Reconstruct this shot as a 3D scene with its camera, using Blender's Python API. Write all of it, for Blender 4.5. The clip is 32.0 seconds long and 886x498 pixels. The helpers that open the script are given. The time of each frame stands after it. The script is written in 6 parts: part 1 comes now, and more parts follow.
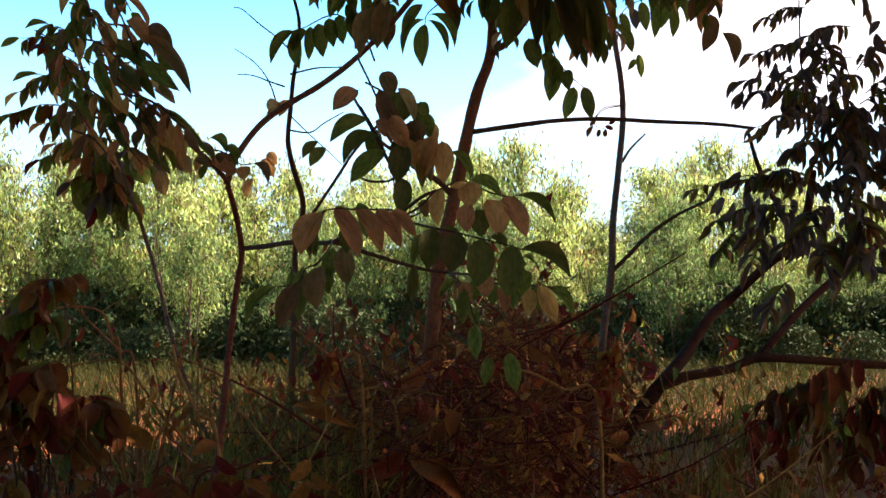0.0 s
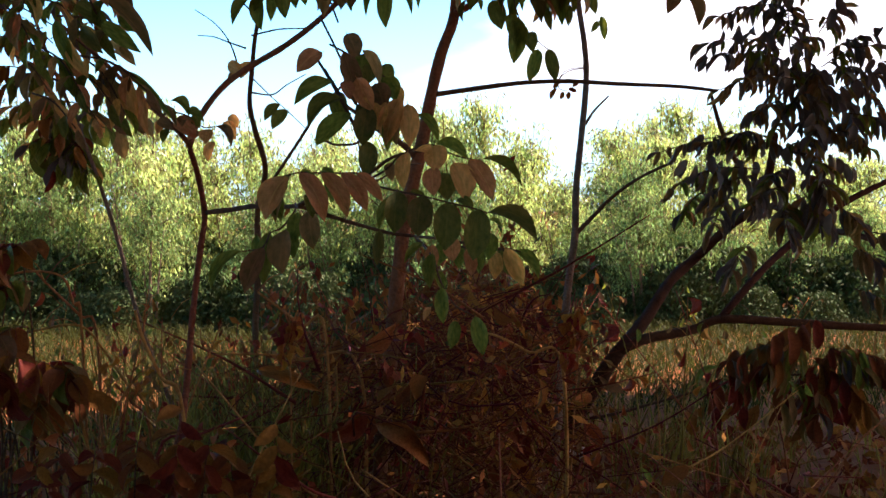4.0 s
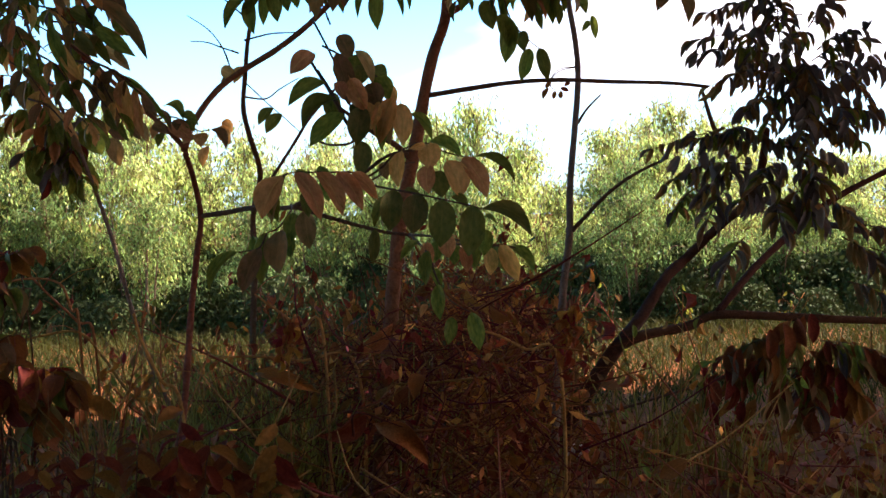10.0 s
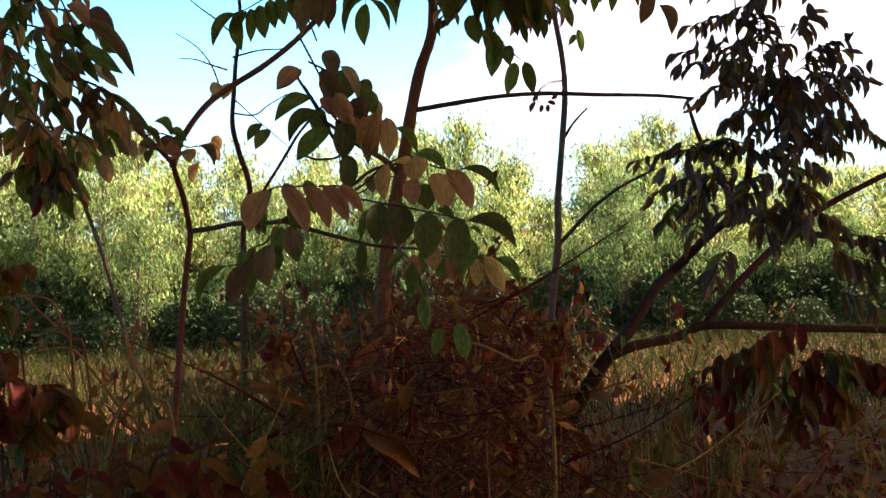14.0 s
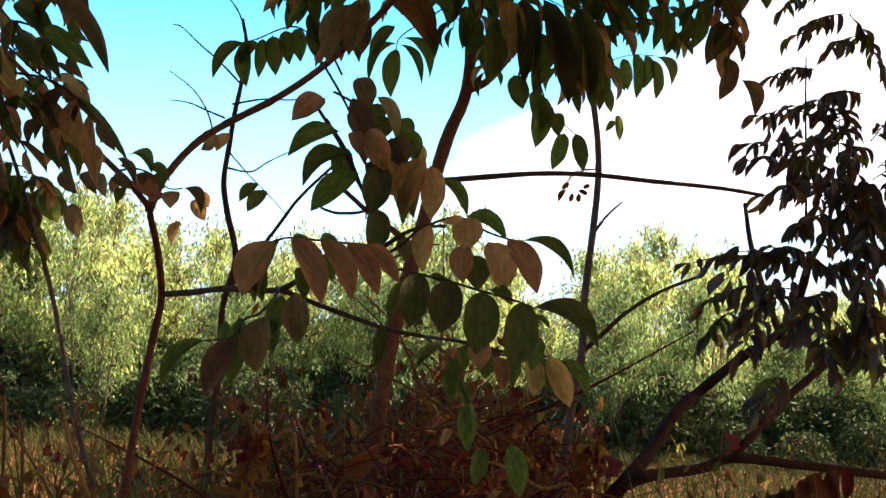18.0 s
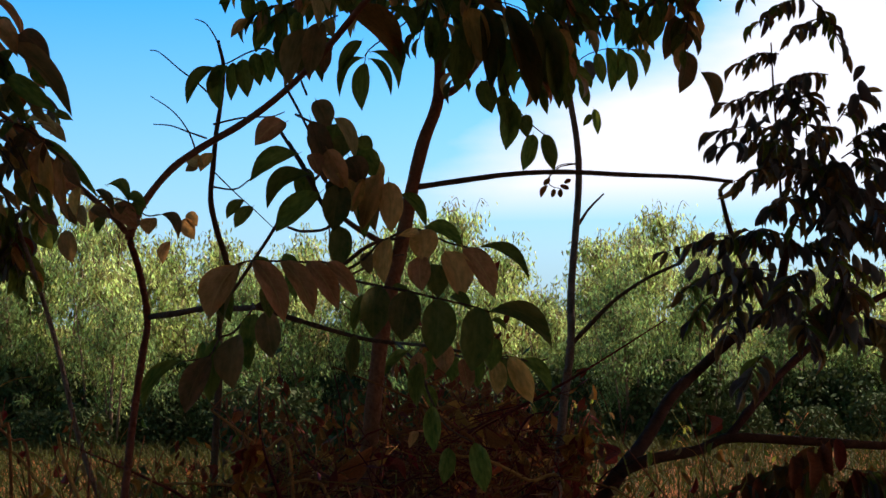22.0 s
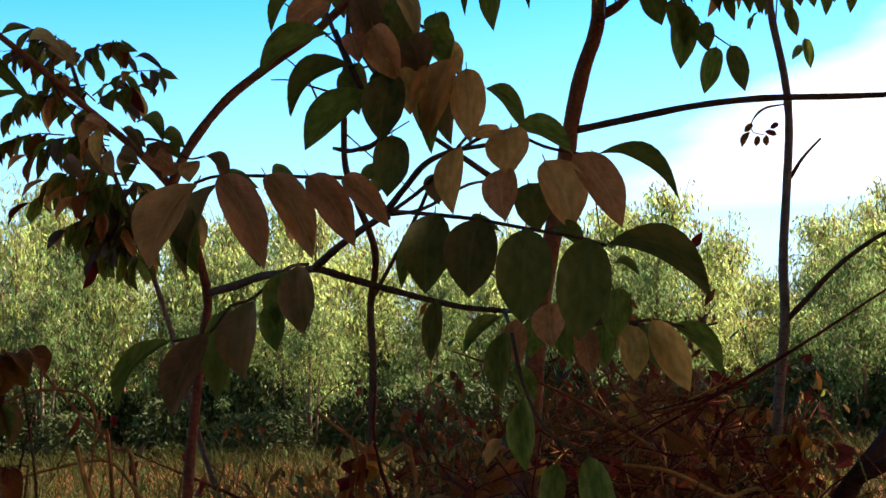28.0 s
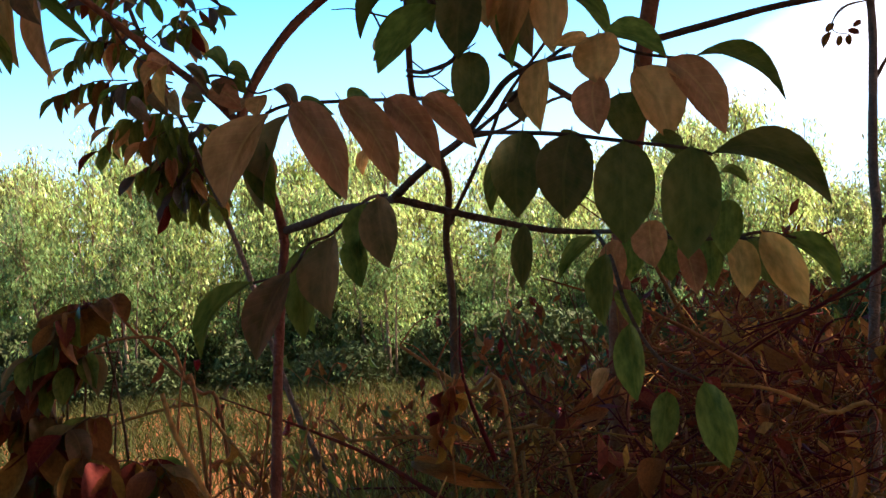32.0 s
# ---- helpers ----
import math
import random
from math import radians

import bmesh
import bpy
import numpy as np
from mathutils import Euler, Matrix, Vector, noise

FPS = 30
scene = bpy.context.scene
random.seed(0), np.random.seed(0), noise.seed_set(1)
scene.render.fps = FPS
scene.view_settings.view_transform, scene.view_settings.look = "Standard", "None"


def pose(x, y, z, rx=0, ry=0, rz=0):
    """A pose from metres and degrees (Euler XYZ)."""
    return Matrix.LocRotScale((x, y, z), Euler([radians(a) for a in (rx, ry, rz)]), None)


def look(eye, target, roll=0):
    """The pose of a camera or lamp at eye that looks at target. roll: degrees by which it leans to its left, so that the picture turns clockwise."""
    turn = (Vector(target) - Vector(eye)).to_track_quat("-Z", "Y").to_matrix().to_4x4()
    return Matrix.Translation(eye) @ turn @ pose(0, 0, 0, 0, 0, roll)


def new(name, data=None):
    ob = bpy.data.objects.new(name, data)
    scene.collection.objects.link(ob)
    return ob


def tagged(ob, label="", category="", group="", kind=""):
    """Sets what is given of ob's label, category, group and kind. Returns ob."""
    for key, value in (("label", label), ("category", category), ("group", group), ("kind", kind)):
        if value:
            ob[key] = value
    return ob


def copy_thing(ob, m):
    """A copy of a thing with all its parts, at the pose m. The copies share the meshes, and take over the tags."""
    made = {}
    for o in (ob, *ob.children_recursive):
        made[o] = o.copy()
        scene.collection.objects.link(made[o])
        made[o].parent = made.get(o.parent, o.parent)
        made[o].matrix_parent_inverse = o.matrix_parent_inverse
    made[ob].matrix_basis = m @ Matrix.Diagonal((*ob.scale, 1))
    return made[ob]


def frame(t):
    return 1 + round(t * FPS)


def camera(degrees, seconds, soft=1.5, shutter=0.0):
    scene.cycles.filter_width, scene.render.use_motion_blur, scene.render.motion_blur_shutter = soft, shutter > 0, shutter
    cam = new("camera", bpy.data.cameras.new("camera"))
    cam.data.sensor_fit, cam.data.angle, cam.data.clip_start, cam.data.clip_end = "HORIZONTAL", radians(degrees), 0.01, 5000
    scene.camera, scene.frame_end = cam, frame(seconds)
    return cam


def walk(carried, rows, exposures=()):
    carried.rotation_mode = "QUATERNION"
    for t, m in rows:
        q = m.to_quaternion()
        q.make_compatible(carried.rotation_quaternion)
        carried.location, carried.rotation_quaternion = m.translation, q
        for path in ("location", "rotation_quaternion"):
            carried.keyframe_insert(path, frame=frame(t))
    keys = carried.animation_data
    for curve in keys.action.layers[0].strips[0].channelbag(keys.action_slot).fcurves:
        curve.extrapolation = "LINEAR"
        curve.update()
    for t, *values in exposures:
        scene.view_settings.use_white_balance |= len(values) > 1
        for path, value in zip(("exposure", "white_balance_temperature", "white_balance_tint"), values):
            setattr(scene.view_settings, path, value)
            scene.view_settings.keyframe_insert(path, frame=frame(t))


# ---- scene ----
cam = camera(40.0, 32.0, soft=1.5)
PATH = [
    (0, (-0.001, -0.001, 1.2), (0.0, 1.999, 1.2), 0.0),
    (0.5, (-0.004, -0.005, 1.203), (0.041, 1.994, 1.211), 0.5),
    (1, (-0.008, -0.044, 1.203), (0.039, 1.955, 1.211), 1.1),
    (1.5, (-0.004, -0.024, 1.203), (0.033, 1.976, 1.202), 0.6),
    (2, (-0.007, -0.011, 1.205), (0.026, 1.988, 1.175), 0.6),
    (2.5, (-0.01, -0.014, 1.208), (0.054, 1.984, 1.159), 0.2),
    (3, (-0.006, 0.005, 1.204), (0.033, 2.004, 1.148), -0.6),
    (3.5, (-0.014, 0.01, 1.206), (0.048, 2.008, 1.141), -0.1),
    (5.5, (-0.01, 0.019, 1.187), (0.057, 2.017, 1.142), -0.2),
    (6, (-0.011, 0.012, 1.19), (0.063, 2.01, 1.145), 0.2),
    (6.5, (-0.007, 0.021, 1.19), (0.095, 2.018, 1.128), -0.9),
    (7, (-0.01, 0.017, 1.189), (0.097, 2.013, 1.128), -0.7),
    (7.5, (-0.012, 0.002, 1.185), (0.088, 1.998, 1.137), -1.2),
    (8, (-0.013, 0.005, 1.187), (0.081, 2.002, 1.131), -0.9),
    (8.5, (-0.012, 0.002, 1.186), (0.078, 1.999, 1.122), -1.4),
    (9, (-0.008, -0.009, 1.182), (0.043, 1.99, 1.149), -1.2),
    (9.5, (-0.007, 0.009, 1.186), (0.054, 2.007, 1.132), -1.6),
    (10, (-0.014, -0.013, 1.186), (0.058, 1.985, 1.131), -1.2),
    (10.5, (-0.013, 0.003, 1.188), (0.058, 2.001, 1.127), -1.3),
    (11, (-0.009, 0.0, 1.189), (0.065, 1.998, 1.125), -1.3),
    (11.5, (-0.011, -0.002, 1.189), (0.082, 1.995, 1.119), -1.1),
    (12, (-0.012, -0.013, 1.187), (0.078, 1.984, 1.127), -1.1),
    (12.5, (-0.014, -0.025, 1.185), (0.08, 1.972, 1.132), -1.2),
    (13, (-0.014, -0.049, 1.186), (0.097, 1.947, 1.138), -1.2),
    (13.5, (-0.009, -0.049, 1.182), (0.082, 1.949, 1.142), -1.2),
    (15.5, (0.026, -0.012, 1.166), (0.137, 1.985, 1.152), -3.7),
    (16, (0.006, 0.158, 1.119), (0.147, 2.151, 1.038), -2.9),
    (16.5, (-0.046, 0.378, 1.126), (0.174, 2.366, 1.116), 2.3),
    (17, (-0.111, 0.638, 1.142), (0.034, 2.632, 1.171), 2.7),
    (17.5, (-0.124, 0.835, 1.153), (-0.113, 2.834, 1.171), -0.9),
    (18, (-0.116, 0.705, 1.15), (0.005, 2.697, 1.283), 3.3),
    (18.5, (-0.117, 0.668, 1.155), (0.08, 2.653, 1.31), 4.0),
    (19, (-0.134, 0.693, 1.177), (-0.052, 2.684, 1.347), 1.9),
    (19.5, (-0.122, 0.67, 1.185), (-0.054, 2.662, 1.346), 1.5),
    (20, (-0.089, 0.648, 1.171), (0.004, 2.643, 1.29), 0.3),
    (20.5, (-0.062, 0.634, 1.171), (0.073, 2.625, 1.301), -0.6),
    (21, (-0.043, 0.618, 1.161), (0.097, 2.61, 1.274), -1.6),
    (21.5, (-0.035, 0.592, 1.162), (0.086, 2.584, 1.286), -1.7),
    (22, (-0.025, 0.582, 1.173), (0.082, 2.575, 1.299), -0.3),
    (22.5, (-0.032, 0.63, 1.17), (0.054, 2.625, 1.285), -1.3),
    (23, (-0.043, 0.732, 1.167), (-0.017, 2.73, 1.249), -2.2),
    (23.5, (-0.056, 0.76, 1.152), (-0.025, 2.759, 1.213), -1.9),
    (24, (-0.054, 0.732, 1.158), (0.006, 2.73, 1.24), -1.5),
    (24.5, (-0.051, 0.839, 1.146), (0.006, 2.836, 1.242), -2.8),
    (25, (0.059, 1.107, 1.129), (0.095, 3.104, 1.22), 0.4),
    (25.5, (0.154, 1.315, 1.123), (0.055, 3.309, 1.234), 0.8),
    (26, (0.165, 1.407, 1.122), (-0.052, 3.393, 1.209), -3.4),
    (26.5, (0.186, 1.425, 1.108), (-0.037, 3.412, 1.18), -4.9),
    (28.5, (0.174, 1.445, 1.109), (-0.087, 3.422, 1.25), -1.5),
    (29, (0.176, 1.468, 1.114), (-0.046, 3.452, 1.224), -3.0),
    (29.5, (0.166, 1.44, 1.121), (-0.11, 3.418, 1.217), -1.6),
    (30, (0.165, 1.397, 1.12), (-0.053, 3.383, 1.215), -1.7),
    (30.5, (0.164, 1.424, 1.117), (-0.102, 3.405, 1.199), -2.7),
    (31, (0.162, 1.43, 1.114), (-0.095, 3.413, 1.182), -1.7),
    (31.5, (0.164, 1.429, 1.115), (-0.083, 3.413, 1.17), -2.4),
    (32, (0.136, 1.526, 1.11), (-0.238, 3.49, 1.13), -5.2),
]
EXPOSURES = [(0, 2.0, 6550, 20), (3.5, 2.06, 6550, 20), (6, 2.16, 6550, 20), (13.5, 2.14, 6550, 20), (16, 2.08, 6550, 20), (17.2, 2.2, 6550, 20), (18.5, 1.86, 6700, 20), (19.2, 1.4, 6500, 14), (20.5, 1.02, 6400, 16), (22.6, 0.94, 6400, 16), (24.0, 1.04, 6450, 16), (26, 1.32, 6550, 16), (28.5, 1.72, 6600, 20), (32, 2.08, 6420, 20)]
walk(cam, [(t, look(eye, target, roll)) for t, eye, target, roll in PATH], EXPOSURES)

# ---- world and sun ----
SUN_DIR = Vector((0.58, 0.30, 0.76)).normalized()
world = bpy.data.worlds.new("sky")
scene.world = world
world.use_nodes = True
wn, wl = world.node_tree.nodes, world.node_tree.links
wn.clear()
sky = wn.new("ShaderNodeTexSky")
sky.sky_type = "NISHITA"
sky.sun_disc = False
sky.sun_elevation = math.asin(SUN_DIR.z)
sky.sun_rotation = math.atan2(SUN_DIR.x, SUN_DIR.y)
sky.ozone_density = 3.0
sky.dust_density = 0.4
coord = wn.new("ShaderNodeTexCoord")
stretch = wn.new("ShaderNodeMapping")
stretch.inputs["Scale"].default_value = (1.6, 1.6, 5.0)
stretch.inputs["Location"].default_value = (0.35, 0.1, 0.25)
puffs = wn.new("ShaderNodeTexNoise")
puffs.inputs["Scale"].default_value = 2.1
puffs.inputs["Detail"].default_value = 7.0
puffs.inputs["Roughness"].default_value = 0.52
# the cloud bank lies towards the sun, with a level base over a clear strip of sky
parts = wn.new("ShaderNodeSeparateXYZ")
height = wn.new("ShaderNodeMath")
height.operation = "MINIMUM"
height.inputs[1].default_value = 0.25
fall = wn.new("ShaderNodeMath")
fall.operation = "MULTIPLY_ADD"
fall.inputs[1].default_value = -4.5
bank = wn.new("ShaderNodeMath")
bank.operation = "MULTIPLY_ADD"
bank.inputs[1].default_value = 3.0
cover = wn.new("ShaderNodeMapRange")
cover.inputs[1].default_value, cover.inputs[2].default_value = 0.0, 0.36
base = wn.new("ShaderNodeMapRange")
base.inputs[1].default_value, base.inputs[2].default_value = 0.085, 0.115
based = wn.new("ShaderNodeMath")
based.operation = "MULTIPLY"
cloud = wn.new("ShaderNodeMix")
cloud.data_type = "RGBA"
cloud.inputs[7].default_value = (4.5, 4.7, 5.1, 1)
rich = wn.new("ShaderNodeHueSaturation")
rich.inputs["Saturation"].default_value = 1.5
rich.inputs["Hue"].default_value = 0.495
back = wn.new("ShaderNodeBackground")
back.inputs["Strength"].default_value = 0.115
wout = wn.new("ShaderNodeOutputWorld")
wl.new(coord.outputs["Generated"], stretch.inputs["Vector"])
wl.new(stretch.outputs["Vector"], puffs.inputs["Vector"])
wl.new(parts.outputs[2], height.inputs[0])
wl.new(height.outputs[0], fall.inputs[0])
wl.new(puffs.outputs[0], fall.inputs[2])
wl.new(parts.outputs[0], bank.inputs[0])
wl.new(fall.outputs[0], bank.inputs[2])
wl.new(bank.outputs[0], cover.inputs[0])
wl.new(coord.outputs["Generated"], parts.inputs[0])
wl.new(parts.outputs[2], base.inputs[0])
wl.new(cover.outputs[0], based.inputs[0])
wl.new(base.outputs[0], based.inputs[1])
wl.new(based.outputs[0], cloud.inputs[0])
wl.new(sky.outputs[0], rich.inputs["Color"])
low = wn.new("ShaderNodeMapRange")
low.inputs[1].default_value, low.inputs[2].default_value, low.inputs[3].default_value, low.inputs[4].default_value = 0.0, 0.26, 0.9, 0.0
clear = wn.new("ShaderNodeMix")
clear.data_type = "RGBA"
clear.inputs[7].default_value = (1.2, 2.45, 3.5, 1)
wl.new(parts.outputs[2], low.inputs[0])
wl.new(low.outputs[0], clear.inputs[0])
wl.new(rich.outputs[0], clear.inputs[6])
wl.new(clear.outputs[2], cloud.inputs[6])
wl.new(cloud.outputs[2], back.inputs["Color"])
wl.new(back.outputs[0], wout.inputs["Surface"])

sun = new("sun", bpy.data.lights.new("sun", "SUN"))
sun.data.energy = 5.0
sun.data.angle = radians(0.6)
sun.data.color = (1.0, 0.93, 0.8)
sun.matrix_world = look(SUN_DIR * 30, (0, 0, 0))


# ---- materials ----
def material(name, low, high, scale, rough=0.7, bump=0.3, translucent=0.0, vary=0.25, fine=6.0, object_space=True, spec=0.08, glow=None, veins=0.0):
    """Two-scale mottled surface; vary shifts the colour from piece to piece; translucent lets light through thin leaves."""
    m = bpy.data.materials.new(name)
    m.use_nodes = True
    n, l = m.node_tree.nodes, m.node_tree.links
    p = n["Principled BSDF"]
    tc = n.new("ShaderNodeTexCoord")
    a = n.new("ShaderNodeTexNoise")
    a.inputs["Scale"].default_value, a.inputs["Detail"].default_value = scale, 4
    b = n.new("ShaderNodeTexNoise")
    b.inputs["Scale"].default_value, b.inputs["Detail"].default_value = scale * fine, 3
    geo = n.new("ShaderNodeNewGeometry")
    info = n.new("ShaderNodeObjectInfo")
    shift = n.new("ShaderNodeVectorMath")
    shift.operation = "MULTIPLY_ADD"
    shift.inputs[1].default_value = (9, 7, 5)
    l.new(info.outputs["Random"], shift.inputs[0])
    l.new(tc.outputs["Object"], shift.inputs[2])
    for tex in (a, b):
        l.new(geo.outputs["Position"] if not object_space else shift.outputs[0], tex.inputs["Vector"])
    add = n.new("ShaderNodeMath")
    add.operation = "MULTIPLY_ADD"
    add.inputs[1].default_value = 0.5
    l.new(b.outputs[0], add.inputs[0])
    half = n.new("ShaderNodeMath")
    half.operation = "MULTIPLY"
    half.inputs[1].default_value = 0.5
    l.new(a.outputs[0], half.inputs[0])
    l.new(half.outputs[0], add.inputs[2])
    spread = n.new("ShaderNodeMapRange")
    spread.inputs[1].default_value, spread.inputs[2].default_value = 0.32, 0.68
    l.new(add.outputs[0], spread.inputs[0])
    mix = n.new("ShaderNodeMix")
    mix.data_type = "RGBA"
    mix.inputs[6].default_value, mix.inputs[7].default_value = (*low, 1), (*high, 1)
    l.new(spread.outputs[0], mix.inputs[0])
    colour = mix.outputs[2]
    if vary:
        both = n.new("ShaderNodeMath")
        both.operation = "ADD"
        l.new(info.outputs["Random"], both.inputs[0])
        l.new(geo.outputs["Random Per Island"], both.inputs[1])
        wrap = n.new("ShaderNodeMath")
        wrap.operation = "FRACT"
        l.new(both.outputs[0], wrap.inputs[0])
        val = n.new("ShaderNodeMapRange")
        val.inputs[3].default_value, val.inputs[4].default_value = 1 - vary, 1 + vary
        l.new(wrap.outputs[0], val.inputs[0])
        hue = n.new("ShaderNodeMapRange")
        hue.inputs[3].default_value, hue.inputs[4].default_value = 0.5 - vary * 0.09, 0.5 + vary * 0.07
        l.new(wrap.outputs[0], hue.inputs[0])
        hsv = n.new("ShaderNodeHueSaturation")
        l.new(hue.outputs[0], hsv.inputs["Hue"])
        l.new(val.outputs[0], hsv.inputs["Value"])
        l.new(colour, hsv.inputs["Color"])
        colour = hsv.outputs[0]
    if veins:
        uv = n.new("ShaderNodeUVMap")
        uv.uv_map = "UVMap"
        sep = n.new("ShaderNodeSeparateXYZ")
        l.new(uv.outputs[0], sep.inputs[0])

        def calc(op, x, y):
            node = n.new("ShaderNodeMath")
            node.operation = op
            for k, v in enumerate((x, y)):
                if isinstance(v, float):
                    node.inputs[k].default_value = v
                else:
                    l.new(v, node.inputs[k])
            return node.outputs[0]

        across = calc("ABSOLUTE", calc("SUBTRACT", sep.outputs[0], 0.5), 0.0)
        rib = calc("LESS_THAN", across, 0.028)
        wave = calc("SINE", calc("MULTIPLY", calc("SUBTRACT", sep.outputs[1], calc("MULTIPLY", across, 0.45)), 60.0), 0.0)
        vein = calc("GREATER_THAN", wave, 0.86)
        lines = calc("MAXIMUM", rib, calc("MULTIPLY", vein, 0.45))
        tint = n.new("ShaderNodeMix")
        tint.data_type = "RGBA"
        tint.inputs[7].default_value = (min(1, high[0] * 1.7), min(1, high[1] * 1.7), min(1, high[2] * 1.5), 1)
        l.new(calc("MULTIPLY", lines, veins), tint.inputs[0])
        l.new(colour, tint.inputs[6])
        colour = tint.outputs[2]
    l.new(colour, p.inputs["Base Color"])
    p.inputs["Roughness"].default_value = rough
    p.inputs["Specular IOR Level"].default_value = spec
    bn = n.new("ShaderNodeBump")
    bn.inputs["Strength"].default_value, bn.inputs["Distance"].default_value = bump, 0.01
    l.new(b.outputs[0], bn.inputs["Height"])
    l.new(bn.outputs[0], p.inputs["Normal"])
    if translucent:
        t = n.new("ShaderNodeBsdfTranslucent")
        if glow:
            t.inputs["Color"].default_value = (*glow, 1)
        else:
            l.new(colour, t.inputs["Color"])
        mx = n.new("ShaderNodeMixShader")
        mx.inputs[0].default_value = translucent
        l.new(p.outputs[0], mx.inputs[1])
        l.new(t.outputs[0], mx.inputs[2])
        l.new(mx.outputs[0], n["Material Output"].inputs["Surface"])
    return m


BARK_RED = material("reddish_bark", (0.11, 0.030, 0.012), (0.25, 0.085, 0.038), 14, 0.85, 0.8, vary=0.1, spec=0.15)
BARK_DARK = material("dark_bark", (0.055, 0.024, 0.012), (0.14, 0.066, 0.034), 18, 0.9, 0.8, vary=0.1, spec=0.15)
BARK_BROWN = material("dark_reddish_brown_bark", (0.035, 0.012, 0.006), (0.09, 0.032, 0.015), 18, 0.95, 0.9, vary=0.1, spec=0.08)
BARK_GREY = material("grey_bark", (0.11, 0.066, 0.04), (0.27, 0.165, 0.10), 20, 0.9, 0.8, vary=0.12, spec=0.15)
TWIG_DRY = material("dry_twig", (0.14, 0.042, 0.013), (0.42, 0.155, 0.05), 16, 0.85, 0.4, vary=0.4)
TWIG_DARK = material("dark_dry_twig", (0.07, 0.019, 0.007), (0.22, 0.064, 0.020), 16, 0.9, 0.4, vary=0.5, spec=0.1)
LEAF_GREEN = material("green_leaf", (0.06, 0.082, 0.008), (0.23, 0.21, 0.03), 1.5, 0.45, 0.2, 0.5, 0.3, fine=4, spec=0.14, veins=0.12)
LEAF_RED = material("russet_leaf_underside", (0.40, 0.17, 0.035), (0.80, 0.35, 0.10), 1.5, 0.55, 0.2, 0.5, 0.25, fine=4, spec=0.15, veins=0.16)
LEAF_DULL = material("dull_green_leaf_underside", (0.06, 0.066, 0.008), (0.17, 0.12, 0.024), 1.5, 0.55, 0.2, 0.4, 0.25, fine=4, spec=0.15, veins=0.16)
LEAF_OCHRE = material("ochre_leaf", (0.34, 0.19, 0.05), (0.64, 0.36, 0.13), 1.5, 0.55, 0.2, 0.4, 0.2, fine=4, veins=0.16)
LEAF_BROWN = material("brown_leaf", (0.13, 0.085, 0.022), (0.32, 0.15, 0.05), 1.5, 0.6, 0.2, 0.4, 0.2, fine=4, spec=0.12, veins=0.16)
LEAF_PURPLE = material("dark_purplish_leaf", (0.08, 0.058, 0.042), (0.175, 0.12, 0.088), 3, 0.55, 0.3, 0.3, 0.3, spec=0.15, veins=0.14)
LEAF_UMBER = material("umber_leaf", (0.11, 0.028, 0.006), (0.27, 0.078, 0.018), 14, 0.75, 0.3, 0.25, 0.35, spec=0.1, veins=0.14)
LEAF_DEAD = material("dead_leaf", (0.22, 0.050, 0.012), (0.55, 0.165, 0.04), 14, 0.75, 0.4, 0.2, 0.45, veins=0.14)
LEAF_FAR = material("willowy_leaf", (0.07, 0.12, 0.03), (0.66, 0.68, 0.20), 5, 0.3, 0.1, 0.62, 0.75, spec=0.4)
LEAF_MID = material("deep_green_leaf", (0.04, 0.08, 0.022), (0.28, 0.35, 0.11), 5, 0.4, 0.1, 0.55, 0.6)
# dark leaf; on the low shrubs its colour carries the shade under the saplings
LEAF_SHADE = material("shade_dark_leaf", (0.03, 0.045, 0.012), (0.075, 0.09, 0.026), 8, 0.75, 0.1, 0.12, 0.4, spec=0.12)
# straw tone taken far down, so the clearing's shade sits in the colour
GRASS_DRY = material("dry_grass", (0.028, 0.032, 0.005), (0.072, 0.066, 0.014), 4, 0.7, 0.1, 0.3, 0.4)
GRASS_GREEN = material("green_grass", (0.10, 0.075, 0.010), (0.29, 0.20, 0.04), 6, 0.6, 0.1, 0.3, 0.35)
SOIL = material("reddish_soil", (0.11, 0.030, 0.008), (0.23, 0.076, 0.022), 0.8, 0.95, 0.8, vary=0, fine=14, object_space=False)
STONE = material("pale_stone", (0.35, 0.25, 0.22), (0.6, 0.47, 0.42), 12, 0.8, 0.4, vary=0)


# ---- shapes ----
def mesh_of(name, verts, faces, mats, smooth=True):
    me = bpy.data.meshes.new(name)
    me.from_pydata([tuple(v) for v in verts], [], [tuple(f) for f in faces])
    for m in mats if isinstance(mats, (list, tuple)) else [mats]:
        me.materials.append(m)
    if smooth:
        me.polygons.foreach_set("use_smooth", [True] * len(me.polygons))
    me.update()
    return me


def smooth_line(pts, per=5):
    """A Catmull-Rom curve through the points."""
    p = [np.array(q, float) for q in pts]
    p = [2 * p[0] - p[1], *p, 2 * p[-1] - p[-2]]
    out = []
    for i in range(1, len(p) - 2):
        for k in range(per):
            t = k / per
            out.append(0.5 * (2 * p[i] + (p[i + 1] - p[i - 1]) * t + (2 * p[i - 1] - 5 * p[i] + 4 * p[i + 1] - p[i + 2]) * t * t
                              + (3 * p[i] - p[i - 1] - 3 * p[i + 1] + p[i + 2]) * t ** 3))
    return out + [p[-2]]


